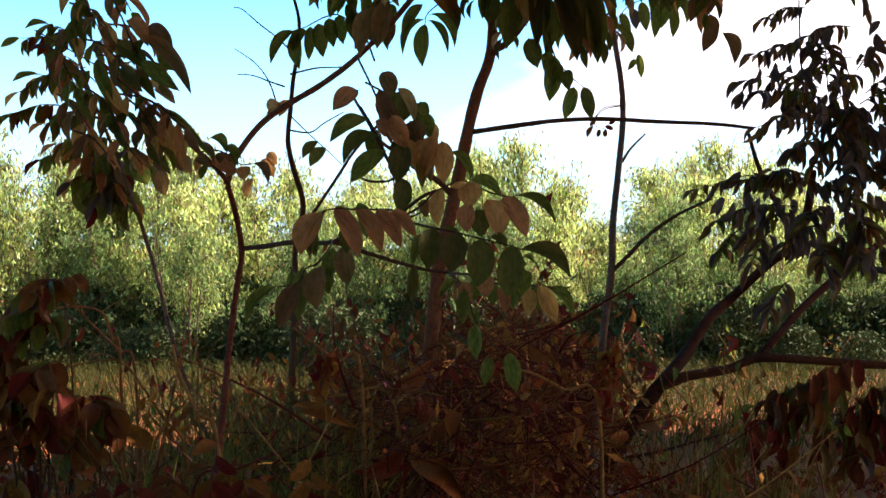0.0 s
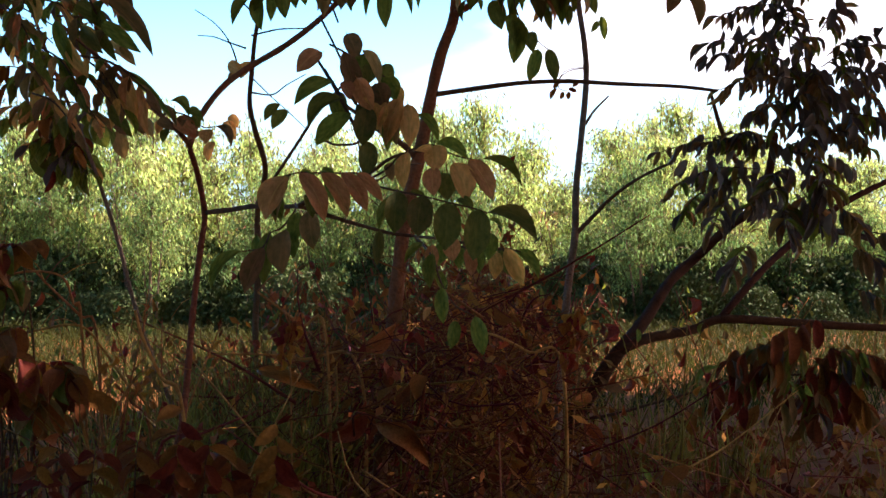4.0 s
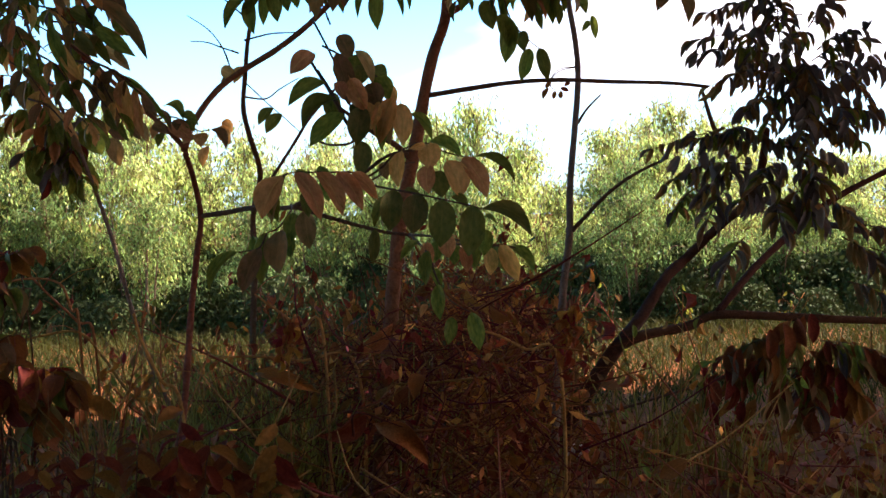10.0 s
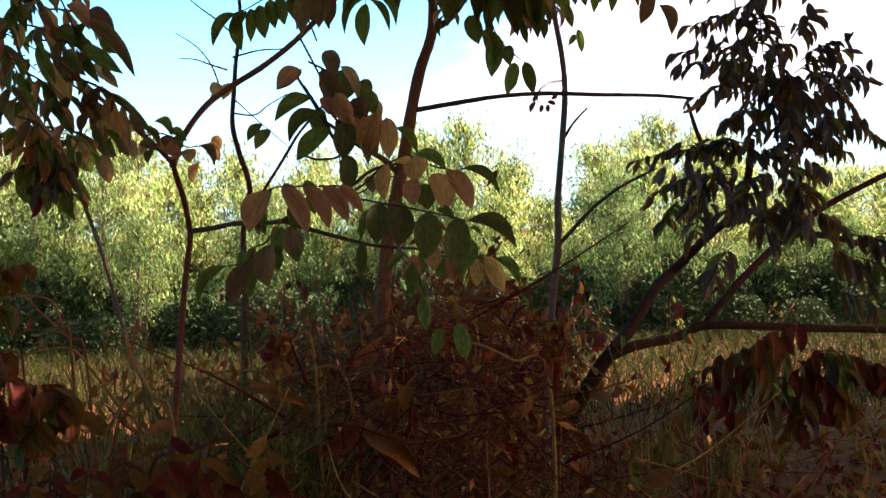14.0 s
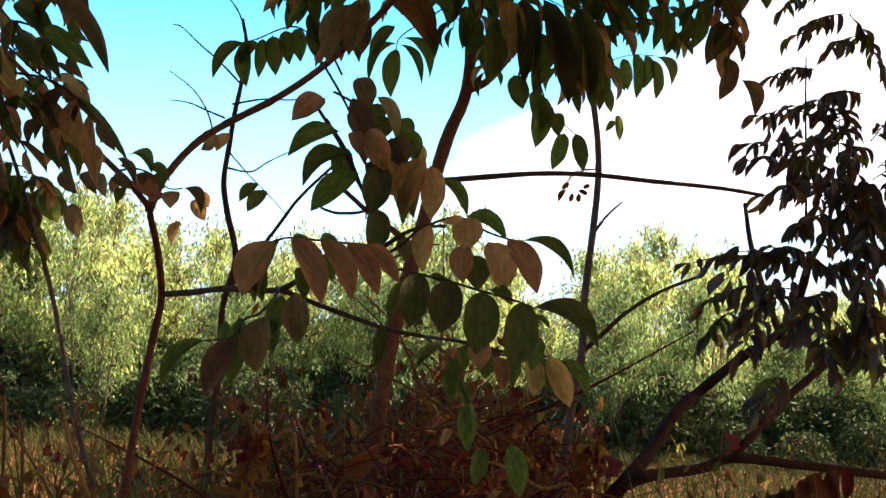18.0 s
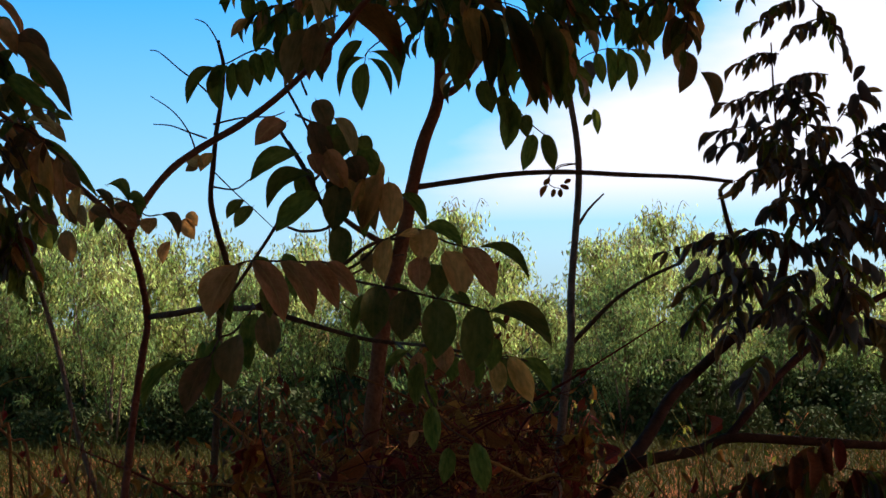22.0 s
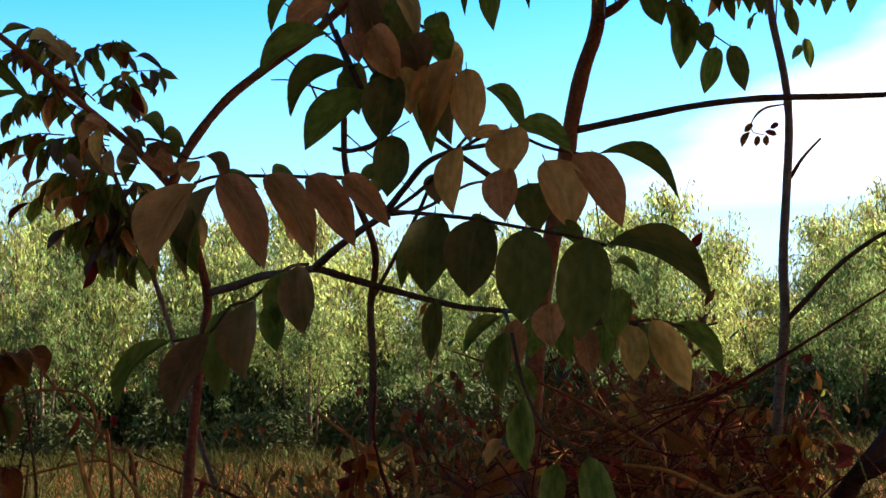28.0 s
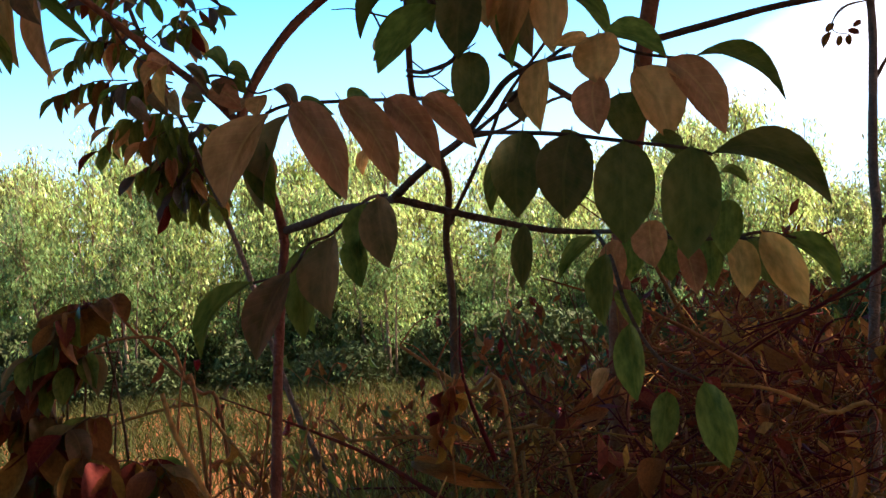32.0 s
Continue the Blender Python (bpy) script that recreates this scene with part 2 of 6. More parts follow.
def tube(pts, r0, r1, sides=8, knots=0.12, rng=random):
    """Vertices and faces of a tapered, slightly knotty round stem."""
    verts, faces = [], []
    up = np.array((0.31, 0.87, 0.37))
    for i, q in enumerate(pts):
        d = pts[min(i + 1, len(pts) - 1)] - pts[max(i - 1, 0)]
        d = d / (np.linalg.norm(d) + 1e-9)
        a = np.cross(d, up)
        a /= np.linalg.norm(a) + 1e-9
        b = np.cross(d, a)
        r = (r0 + (r1 - r0) * i / (len(pts) - 1)) * (1 + knots * (rng.random() - 0.5))
        for s in range(sides):
            w = 2 * math.pi * s / sides
            verts.append(q + r * (1 + knots * 0.5 * (rng.random() - 0.5)) * (math.cos(w) * a + math.sin(w) * b))
        if i:
            for s in range(sides):
                faces.append(((i - 1) * sides + s, (i - 1) * sides + (s + 1) % sides, i * sides + (s + 1) % sides, i * sides + s))
    faces.append(tuple(range(sides))[::-1])
    faces.append(tuple((len(pts) - 1) * sides + s for s in range(sides)))
    return verts, faces


def child(name, me, parent, label=""):
    ob = new(name, me)
    ob.parent = parent
    if label:
        ob["label"] = label
    return ob


def thing(name, at, label, category, group="", kind=""):
    ob = new(name)
    ob.location = at
    ob.empty_display_size = 0.1
    return tagged(ob, label, category, group, kind)


def stem(name, pts, r0, r1, mat, parent, label="", sides=8, per=5):
    """A stem through world points, as a part of parent."""
    o = np.array(parent.location) + (np.array(parent.parent.location) if parent.parent else 0)
    v, f = tube([q - o for q in smooth_line(pts, per)], r0, r1, sides)
    return child(name, mesh_of(name, v, f, mat), parent, label)


def leaf_shape(name, mat, bend=0.0, curl=0.12, fold=0.16, wavy=0.03, stations=10):
    """A pointed oval leaf one long in y and one wide in x, folded along its midrib, with a short stalk."""
    verts, faces = [], []
    for i in range(stations + 1):
        u = i / stations
        w = 0.54 * max(0.0, 1 - abs(2 * u ** 1.04 - 1) ** 2.3) ** 0.72 * (1 - 0.4 * max(0.0, (u - 0.7) / 0.3) ** 1.6)
        if i == stations:
            w = 0.012
        side = bend * 4 * u * (1 - u)
        z = -curl * (u * u - u)
        ripple = wavy * math.sin(u * 9 + bend * 7)
        verts += [(side * 2 - w, u, z + fold * w + ripple), (side * 2, u, z), (side * 2 + w, u, z + fold * w - ripple)]
        if i:
            a = 3 * (i - 1)
            faces += [(a, a + 1, a + 4, a + 3), (a + 1, a + 2, a + 5, a + 4)]
    k = len(verts)
    verts += [(-0.02, 0.06, 0.0), (0.02, 0.06, 0.0), (0.012, -0.09, 0.0), (-0.012, -0.09, 0.0), (0, 0.05, -0.03), (0, -0.09, -0.015)]
    faces += [(k, k + 1, k + 2, k + 3), (k, k + 3, k + 5, k + 4), (k + 1, k + 4, k + 5, k + 2)]
    me = mesh_of(name, verts, faces, mat)
    uv = me.uv_layers.new(name="UVMap")
    for loop in me.loops:
        n = loop.vertex_index
        uv.data[loop.index].uv = ((n % 3) * 0.5, n // 3 / stations) if n < k else (0.25, 0.0)
    return me


TONES = {"g": LEAF_GREEN, "r": LEAF_RED, "d": LEAF_DULL, "o": LEAF_OCHRE, "p": LEAF_PURPLE, "b": LEAF_BROWN, "x": LEAF_DEAD, "u": LEAF_UMBER}
BENDS = (-0.17, -0.1, -0.05, 0.0, 0.05, 0.1, 0.17)
ARCS = (-0.5, -0.38, -0.26, *BENDS, 0.26, 0.38, 0.5)
LEAVES = {(k, b): leaf_shape("leaflet", m, b, 0.34 + 0.5 * min(0.2, abs(b)), 0.30, 0.025) for k, m in TONES.items() for b in ARCS}
LEAVES.update({("x", b): leaf_shape("dead_leaf", LEAF_DEAD, b * 1.3, 0.8 + abs(b), 0.9, 0.07) for b in ARCS})


def leaf_pose(base, tip, width, twist, facing=(0, -1, 0.15)):
    b, t = Vector(base), Vector(tip)
    y = t - b
    length = y.length
    y.normalize()
    z = Vector(facing)
    z = (z - y * z.dot(y))
    if z.length < 1e-3:
        z = Vector((1, 0, 0))
    z.normalize()
    z = Matrix.Rotation(radians(twist), 3, y) @ z
    x = y.cross(z)
    m = Matrix((x, y, z)).transposed().to_4x4()
    m.translation = b
    return m @ Matrix.Diagonal((width, length, length, 1))


def put_leaf(base, tip, width, bend, twist, tone, parent, origin, name="leaflet", facing=(0, -1, 0.15)):
    arc = bend * 0.5 * (Vector(tip) - Vector(base)).length / width
    near = min(ARCS, key=lambda v: abs(v - arc))
    ob = child(name, LEAVES[tone, near], parent)
    ob.matrix_local = Matrix.Translation(-Vector(origin)) @ leaf_pose(base, tip, width, twist, facing)
    return ob


def origin_of(ob):
    o = Vector(ob.location)
    while ob.parent:
        ob = ob.parent
        o += Vector(ob.location)
    return o


def placed_spray(rows, rachis, plant, bark):
    """A compound leaf: its stalk through the given points and each leaflet from its base to its tip."""
    o = origin_of(plant)
    v, f = tube([q - np.array(o) for q in smooth_line(rachis, 4)], 0.0032, 0.0018, 6)
    ob = child("leaf_spray", mesh_of("leaf_spray", v, f, bark), plant)
    for base, tip, width, bend, twist, tone in rows:
        put_leaf(base, tip, width, bend, twist, tone, ob, o)
    return ob


def grown_spray(base, tip, n, size, plant, bark, tones, rng, hang=0.85, wide=0.32):
    """A drooping compound leaf from base to tip, its n leaflets hanging in two rows along the stalk."""
    o = origin_of(plant)
    b, t = Vector(base), Vector(tip)
    along = t - b
    side = along.cross(Vector((0, 0, 1)))
    side = side.normalized() if side.length > 1e-4 else Vector((0, 1, 0))
    mid = (b + t) / 2 + Vector((0, 0, 0.10 * along.length))
    pts = smooth_line([b, mid, t], 4)
    v, f = tube([q - np.array(o) for q in pts], 0.003, 0.0015, 5)
    ob = child("leaf_spray", mesh_of("leaf_spray", v, f, bark), plant)
    ahead = along.normalized()
    for i in range(n):
        u = 0.12 + 0.88 * (i + 1) / n
        q = Vector(pts[min(len(pts) - 1, round(u * (len(pts) - 1)))]) + ahead * rng.uniform(-0.01, 0.01)
        way = 1 if i % 2 else -1
        d = ahead * rng.uniform(0.1, 0.5) + side * way * rng.uniform(0.2, 0.7) + Vector((0, 0, -1)) * rng.uniform(hang - 0.2, hang + 0.45)
        if i == n - 1:
            d = ahead + Vector((0, 0, -0.7))
        d.normalize()
        k = size * rng.uniform(0.8, 1.12) * (1.0 - 0.25 * abs(u - 0.5))
        face = Vector((0, -1, 0.3)) + side * way * 0.7 + Vector((rng.uniform(-0.4, 0.4), 0, rng.uniform(-0.3, 0.4)))
        put_leaf(q, q + d * k, k * wide * rng.uniform(0.88, 1.12), rng.choice(BENDS) * 0.7, rng.uniform(-30, 30), rng.choice(tones), ob, o, facing=face)
    return ob


def foliage_mass(rows, copies, spread, n, size, plant, mats, rng, hang=0.85, wide=0.36):
    """The denser leaves between the sprays, joined into one mesh."""
    o = np.array(origin_of(plant))
    shape = np.array([v.co for v in LEAVES["g", 0.0].vertices])
    tris = [tuple(p.vertices) for p in LEAVES["g", 0.0].polygons]
    for mat in mats:
        verts, faces = [], []
        for b, t, _, _ in rows:
            for _ in range(copies):
                b2 = Vector(b) + Vector((rng.gauss(0, spread), rng.gauss(0, spread), rng.gauss(0, spread)))
                along = Vector(t) - Vector(b)
                along += Vector((rng.gauss(0, 0.15), rng.gauss(0, 0.3), rng.gauss(0, 0.12))) * along.length
                side = along.cross(Vector((0, 0, 1))).normalized()
                ahead = along.normalized()
                for i in range(n):
                    q = b2 + along * (i + 1) / n
                    way = 1 if i % 2 else -1
                    d = (ahead * rng.uniform(0.1, 0.5) + side * way * rng.uniform(0.2, 0.7) - Vector((0, 0, rng.uniform(hang - 0.3, hang + 0.4)))).normalized()
                    k = size * rng.uniform(0.75, 1.15)
                    m = np.array(leaf_pose(q, q + d * k, k * wide, rng.uniform(-50, 50), Vector((rng.uniform(-0.8, 0.8), -1, rng.uniform(-0.3, 0.8)))))
                    w = shape @ m[:3, :3].T + m[:3, 3] - o
                    at = len(verts)
                    verts += list(w)
                    faces += [tuple(j + at for j in f) for f in tris]
        child("foliage", mesh_of("foliage", verts, faces, mat), plant)["kind"] = "stuff"


# ---- plan of the stems and leaf sprays ----
SAPLING_STEM = [(-0.737, 3.85, 0.37), (-0.712, 3.87, 0.555), (-0.697, 3.89, 0.732), (-0.681, 3.9, 0.912), (-0.659, 3.91, 1.093), (-0.646, 3.91, 1.193), (-0.654, 3.85, 1.309), (-0.662, 3.75, 1.393)]
ARCH_BRANCH = [(-0.666, 3.75, 1.401), (-0.641, 3.8, 1.493), (-0.579, 3.84, 1.588), (-0.503, 3.85, 1.649), (-0.372, 3.82, 1.722), (-0.256, 3.75, 1.798), (-0.145, 3.65, 1.889), (-0.03, 3.5, 1.986), (0.105, 3.4, 2.063)]
ELBOW_BRANCH = [(-0.642, 3.91, 1.201), (-0.551, 3.8, 1.209), (-0.459, 3.68, 1.22), (-0.36, 3.55, 1.217), (-0.306, 3.47, 1.218), (-0.25, 3.46, 1.2), (-0.19, 3.45, 1.181), (-0.122, 3.44, 1.161), (-0.054, 3.42, 1.143), (0.013, 3.41, 1.134)]
UPTURNED_BRANCH = [(-0.308, 3.47, 1.22), (-0.254, 3.4, 1.247), (-0.195, 3.3, 1.265), (-0.141, 3.2, 1.278), (-0.089, 3.1, 1.306), (-0.052, 3.05, 1.331), (-0.016, 3.05, 1.346), (0.031, 3.05, 1.352)]
SIDE_TWIG = [(-0.141, 3.2, 1.278), (-0.08, 3.2, 1.285), (-0.015, 3.25, 1.324), (0.033, 3.3, 1.332)]
LOWER_TWIG = [(0.013, 3.41, 1.134), (0.1, 3.3, 1.127), (0.193, 3.2, 1.109), (0.247, 3.15, 1.102), (0.31, 3.15, 1.102)]
DARK_STEM_LOW = [(-0.808, 6.4, 0.133), (-0.79, 6.4, 0.608), (-0.772, 6.4, 0.965), (-0.775, 6.4, 1.203)]
DARK_STEM_TOP = [(-0.71, 6.2, 1.416), (-0.737, 6, 1.603), (-0.737, 5.8, 1.717), (-0.706, 5.65, 1.852), (-0.682, 5.55, 1.965), (-0.659, 5.5, 2.071), (-0.648, 5.5, 2.22), (-0.671, 5.5, 2.334)]
DARK_STEM_TWIG_A = [(-0.713, 5.5, 1.933), (-0.788, 5.5, 1.959), (-0.856, 5.5, 1.984), (-0.928, 5.5, 1.99)]
DARK_STEM_TWIG_B = [(-0.742, 5.5, 1.83), (-0.783, 5.5, 1.953), (-0.848, 5.5, 2.041), (-0.94, 5.5, 2.105)]
DARK_STEM_TWIG_C = [(-0.659, 5.5, 2.071), (-0.753, 5.5, 2.159), (-0.823, 5.5, 2.213), (-0.904, 5.5, 2.282), (-0.943, 5.5, 2.292)]
DARK_STEM_TWIG_D = [(-0.645, 5.5, 2.243), (-0.676, 5.5, 2.334), (-0.719, 5.5, 2.401), (-0.765, 5.5, 2.422)]
DARK_STEM_TWIG_E = [(-0.693, 5.5, 1.737), (-0.599, 5.5, 1.727), (-0.534, 5.5, 1.77), (-0.447, 5.5, 1.819)]
DARK_STEM_TWIG_F = [(-0.689, 5.5, 1.99), (-0.568, 5.5, 2.018), (-0.456, 5.5, 2.023), (-0.4, 5.5, 2.043)]
DARK_STEM_LIMB = [(-0.803, 6.6, 1.249), (-0.665, 6.4, 1.411), (-0.529, 6.2, 1.577), (-0.429, 6, 1.69), (-0.257, 5.9, 1.86)]
TREE_TRUNK = [(-0.115, 5.08, 0.105), (-0.092, 5.08, 0.377), (-0.061, 5.08, 0.683), (-0.038, 5.08, 0.919), (-0.005, 5.08, 1.179), (0.057, 5.08, 1.45), (0.104, 5.08, 1.686), (0.144, 5.08, 1.851), (0.203, 5.08, 2.028), (0.238, 5.08, 2.169)]
TREE_FORK = [(0.202, 5.05, 2.018), (0.272, 5.05, 2.058), (0.331, 5.05, 2.128), (0.389, 5.05, 2.21)]
TREE_UPPER = [(0.183, 5, 2.114), (0.205, 5, 2.25), (0.221, 5, 2.396), (0.226, 5, 2.585)]
TREE_BOUGH = [(0.095, 5.08, 1.684), (0.297, 5.05, 1.711), (0.475, 5, 1.728), (0.659, 4.95, 1.729), (0.86, 4.9, 1.713), (1.086, 4.85, 1.698), (1.229, 4.8, 1.676)]
TREE_LIMB = [(0.038, 5.08, 1.426), (-0.021, 5, 1.481), (-0.1, 4.9, 1.521), (-0.187, 4.8, 1.581), (-0.271, 4.7, 1.638)]
TREE_TOP_LIMB = [(0.223, 5, 2.334), (0.377, 5, 2.32), (0.568, 4.9, 2.241), (0.81, 4.9, 2.272), (1.052, 4.9, 2.375), (1.296, 4.9, 2.459)]
POLE_TRUNK = [(0.723, 5.85, 0.062), (0.75, 5.85, 0.496), (0.777, 5.85, 0.822), (0.812, 5.85, 1.088), (0.839, 6, 1.314), (0.896, 6.2, 1.606), (0.948, 6.4, 1.88), (0.957, 6.4, 2.065), (0.939, 6.4, 2.332), (0.948, 6.4, 2.57)]
POLE_TOP = [(0.929, 6.4, 1.915), (0.939, 6.4, 2.078), (0.9, 6.4, 2.349), (0.906, 6.4, 2.597), (0.923, 6.4, 2.847), (0.945, 6.4, 3.1)]
POLE_BRANCH = [(0.812, 5.85, 1.088), (0.886, 5.85, 1.162), (0.986, 5.8, 1.27), (1.101, 5.7, 1.361), (1.238, 5.6, 1.431)]
POLE_TWIG = [(0.928, 6.3, 1.65), (0.977, 6.3, 1.723), (1.05, 6.3, 1.797)]
POLE_TWIG_B = [(0.934, 6.4, 1.955), (0.866, 6.4, 1.949), (0.819, 6.4, 1.918), (0.78, 6.4, 1.841)]
GNARLED_TRUNK = [(0.764, 6.6, -0.22), (0.859, 6.6, -0.036), (0.994, 6.55, 0.216), (1.142, 6.5, 0.45)]
GNARLED_LIMB_LOW = [(1.142, 6.5, 0.45), (1.296, 6.5, 0.517), (1.566, 6.6, 0.552), (1.717, 6.6, 0.609), (2.039, 6.6, 0.594), (2.387, 6.6, 0.569), (2.794, 6.6, 0.544), (3.218, 6.6, 0.48)]
GNARLED_LIMB_UP = [(1.717, 6.6, 0.609), (1.863, 6.7, 0.746), (2.101, 6.9, 0.925), (2.538, 7.2, 1.197), (2.854, 7.3, 1.349), (3.136, 7.4, 1.46), (3.43, 7.4, 1.573)]
GNARLED_TWIG = [(0.985, 6.5, 0.086), (1.151, 6.4, 0.139), (1.402, 6.3, 0.23), (1.735, 6.2, 0.335), (2.057, 6.1, 0.376)]
DARK_TREE_TRUNK = [(1.142, 6.5, 0.45), (1.321, 6.7, 0.598), (1.509, 6.9, 0.804), (1.665, 7, 0.921), (1.785, 6.7, 1.11), (1.857, 6.4, 1.231), (1.798, 6, 1.383), (1.735, 5.7, 1.559)]
DARK_TREE_LIMB = [(2.008, 6.8, 1.203), (1.744, 6.3, 1.408), (1.511, 5.8, 1.58), (1.382, 5.5, 1.726)]
DARK_TREE_LIMB_B = [(2.061, 5.95, 1.589), (1.942, 5.8, 1.795), (1.836, 5.6, 2.035), (1.79, 5.5, 2.275)]
DARK_TREE_LIMB_C = [(2.041, 6.7, 1.234), (2.095, 6.3, 1.115), (2.19, 6, 1.091), (2.333, 5.8, 1.041), (2.636, 5.7, 0.978)]
FALLEN_STEM = [(-1.681, 5, 0.68), (-1.495, 5, 0.726), (-1.332, 5, 0.742), (-1.24, 5, 0.645), (-1.147, 5, 0.505), (-1.054, 5, 0.366)]
BUSH_STEM = [(-1.054, 5, 0.32), (-1.123, 5, 0.424), (-1.193, 5, 0.505)]
WEED_STALK_A = [(-0.662, 3.6, 0.6), (-0.726, 3.6, 0.717), (-0.779, 3.6, 0.834), (-0.801, 3.6, 0.917)]
GNARLED_SPRAYS = [
    ((2.058, 6.1, 0.521), (1.537, 5.95, 0.434), 10, 0.170),
    ((2.058, 6.1, 0.506), (1.75, 5.95, 0.43), 10, 0.170),
    ((2.087, 6.1, 0.52), (2.264, 5.95, 0.42), 10, 0.170),
    ((2.146, 6.1, 0.505), (2.408, 5.95, 0.417), 10, 0.170),
    ((2.028, 6.1, 0.406), (1.579, 5.95, 0.292), 10, 0.170),
    ((2.057, 6.1, 0.376), (1.834, 5.95, 0.231), 10, 0.170),
    ((2.145, 6.1, 0.375), (2.292, 5.95, 0.221), 10, 0.170),
    ((2.087, 6.1, 0.347), (2.034, 5.95, 0.17), 10, 0.170),
    ((2.234, 6.1, 0.46), (2.494, 5.95, 0.359), 10, 0.170),
    ((1.941, 6.1, 0.465), (1.664, 5.95, 0.375), 10, 0.170),
]
BUSH_SPRAYS = [
    ((-1.486, 4.75, 1.069), (-1.546, 4.6, 1.031), 8, 0.155),
    ((-1.442, 4.75, 0.937), (-1.546, 4.6, 0.903), 8, 0.155),
    ((-1.597, 4.75, 0.893), (-1.674, 4.6, 0.86), 8, 0.155),
    ((-1.597, 4.75, 0.628), (-1.696, 4.6, 0.604), 8, 0.155),
    ((-1.486, 4.75, 0.628), (-1.269, 4.6, 0.582), 8, 0.155),
    ((-1.641, 4.75, 0.761), (-1.76, 4.6, 0.753), 8, 0.155),
    ((-1.398, 4.75, 0.54), (-1.397, 4.6, 0.433), 8, 0.155),
    ((-1.597, 4.75, 0.496), (-1.632, 4.6, 0.454), 8, 0.155),
    ((-1.376, 4.75, 0.628), (-1.247, 4.6, 0.582), 8, 0.155),
    ((-1.531, 4.75, 0.981), (-1.632, 4.6, 0.945), 8, 0.155),
    ((-1.464, 4.75, 0.761), (-1.546, 4.6, 0.732), 8, 0.155),
    ((-1.685, 4.75, 0.54), (-1.482, 4.6, 0.518), 8, 0.155),
]
SPRAY_P = [
    ((0.153, 2.85, 0.957), (0.17, 2.82, 0.869), 0.036, -0.03, 8, 'g'),
    ((0.056, 2.95, 1.102), (0.049, 2.92, 1.019), 0.030, 0.02, 7, 'g'),
    ((0.078, 2.9, 1.022), (0.08, 2.87, 0.938), 0.031, 0.00, 10, 'g'),
    ((0.111, 2.95, 0.938), (0.099, 2.92, 0.873), 0.030, 0.00, -4, 'g'),
    ((0.049, 2.9, 0.974), (0.033, 2.87, 0.945), 0.015, 0.05, 5, 'r'),
    ((0.062, 3, 1.056), (0.084, 2.97, 1.007), 0.025, -0.05, -12, 'g'),
]
RACHIS_P = [(0.019, 3.41, 1.133), (0.057, 3.05, 1.092), (0.075, 2.95, 1.036), (0.104, 2.9, 0.984), (0.15, 2.86, 0.957)]
FALLEN_LEAVES = [
    ((-0.156, 4.5, 0.509), (-0.33, 4.47, 0.384), 0.066, -0.10, -13, 'x'),
    ((-0.555, 4.5, 0.619), (-0.313, 4.47, 0.542), 0.045, -0.06, 1, 'x'),
    ((-0.119, 4.3, 0.451), (0.074, 4.27, 0.308), 0.066, -0.25, 14, 'x'),
    ((-0.164, 4.7, 0.68), (-0.043, 4.67, 0.776), 0.063, 0.10, 7, 'x'),
    ((0.82, 5.6, 0.222), (0.88, 5.57, 0.094), 0.067, 0.00, -4, 'x'),
    ((0.848, 5.6, 0.358), (0.738, 5.57, 0.286), 0.056, 0.00, 3, 'x'),
    ((0.202, 5.2, 0.429), (0.371, 5.17, 0.491), 0.052, 0.00, -3, 'x'),
    ((0.615, 5.2, 0.421), (0.466, 5.17, 0.356), 0.052, 0.00, 9, 'x'),
    ((-0.046, 5, 0.707), (0.057, 4.97, 0.674), 0.040, 0.00, 1, 'x'),
    ((0.368, 4.6, 0.276), (0.482, 4.57, 0.129), 0.061, 0.00, -4, 'x'),
]
STONE_AT = [(0.93, 6.62, -0.12)]
DARK_TREE_LIMB_D = [(1.671, 5.6, 1.705), (1.645, 5.55, 1.908), (1.616, 5.5, 2.132), (1.61, 5.5, 2.341), (1.617, 5.5, 2.576)]
DRY_STEM_B = [(-1.69, 5, 0.923), (-1.546, 5, 0.963), (-1.402, 5, 0.942), (-1.356, 5, 0.83), (-1.325, 5, 0.747)]
DRY_STEM_C = [(-0.86, 4.2, 0.371), (-0.71, 4.2, 0.441), (-0.554, 4.2, 0.502)]
DRY_STEM_D = [(-1.62, 5.1, 1.06), (-1.501, 5.1, 0.918), (-1.359, 5.1, 0.776), (-1.288, 5.1, 0.681)]
DRY_STEM_E = [(-1.317, 4.9, 0.451), (-1.192, 4.9, 0.406), (-1.101, 4.9, 0.519)]
DRY_STEM_F = [(-0.539, 4.4, 0.916), (-0.458, 4.4, 0.854), (-0.376, 4.4, 0.793), (-0.294, 4.4, 0.752)]
DRY_STEM_G = [(0.192, 4.3, 0.783), (0.312, 4.3, 0.763), (0.431, 4.3, 0.703), (0.551, 4.3, 0.643)]
DRY_STEM_H = [(-0.719, 4.5, 0.679), (-0.552, 4.5, 0.679), (-0.384, 4.5, 0.659), (-0.175, 4.5, 0.617)]
ORANGE_SPRAYS = [
    ((0.658, 4.55, 0.866), (0.592, 4.55, 0.665), 9, 0.060),
    ((-0.415, 4.3, 0.861), (-0.408, 4.3, 0.672), 7, 0.050),
    ((0.529, 5.5, 0.918), (0.476, 5.5, 0.791), 5, 0.060),
]
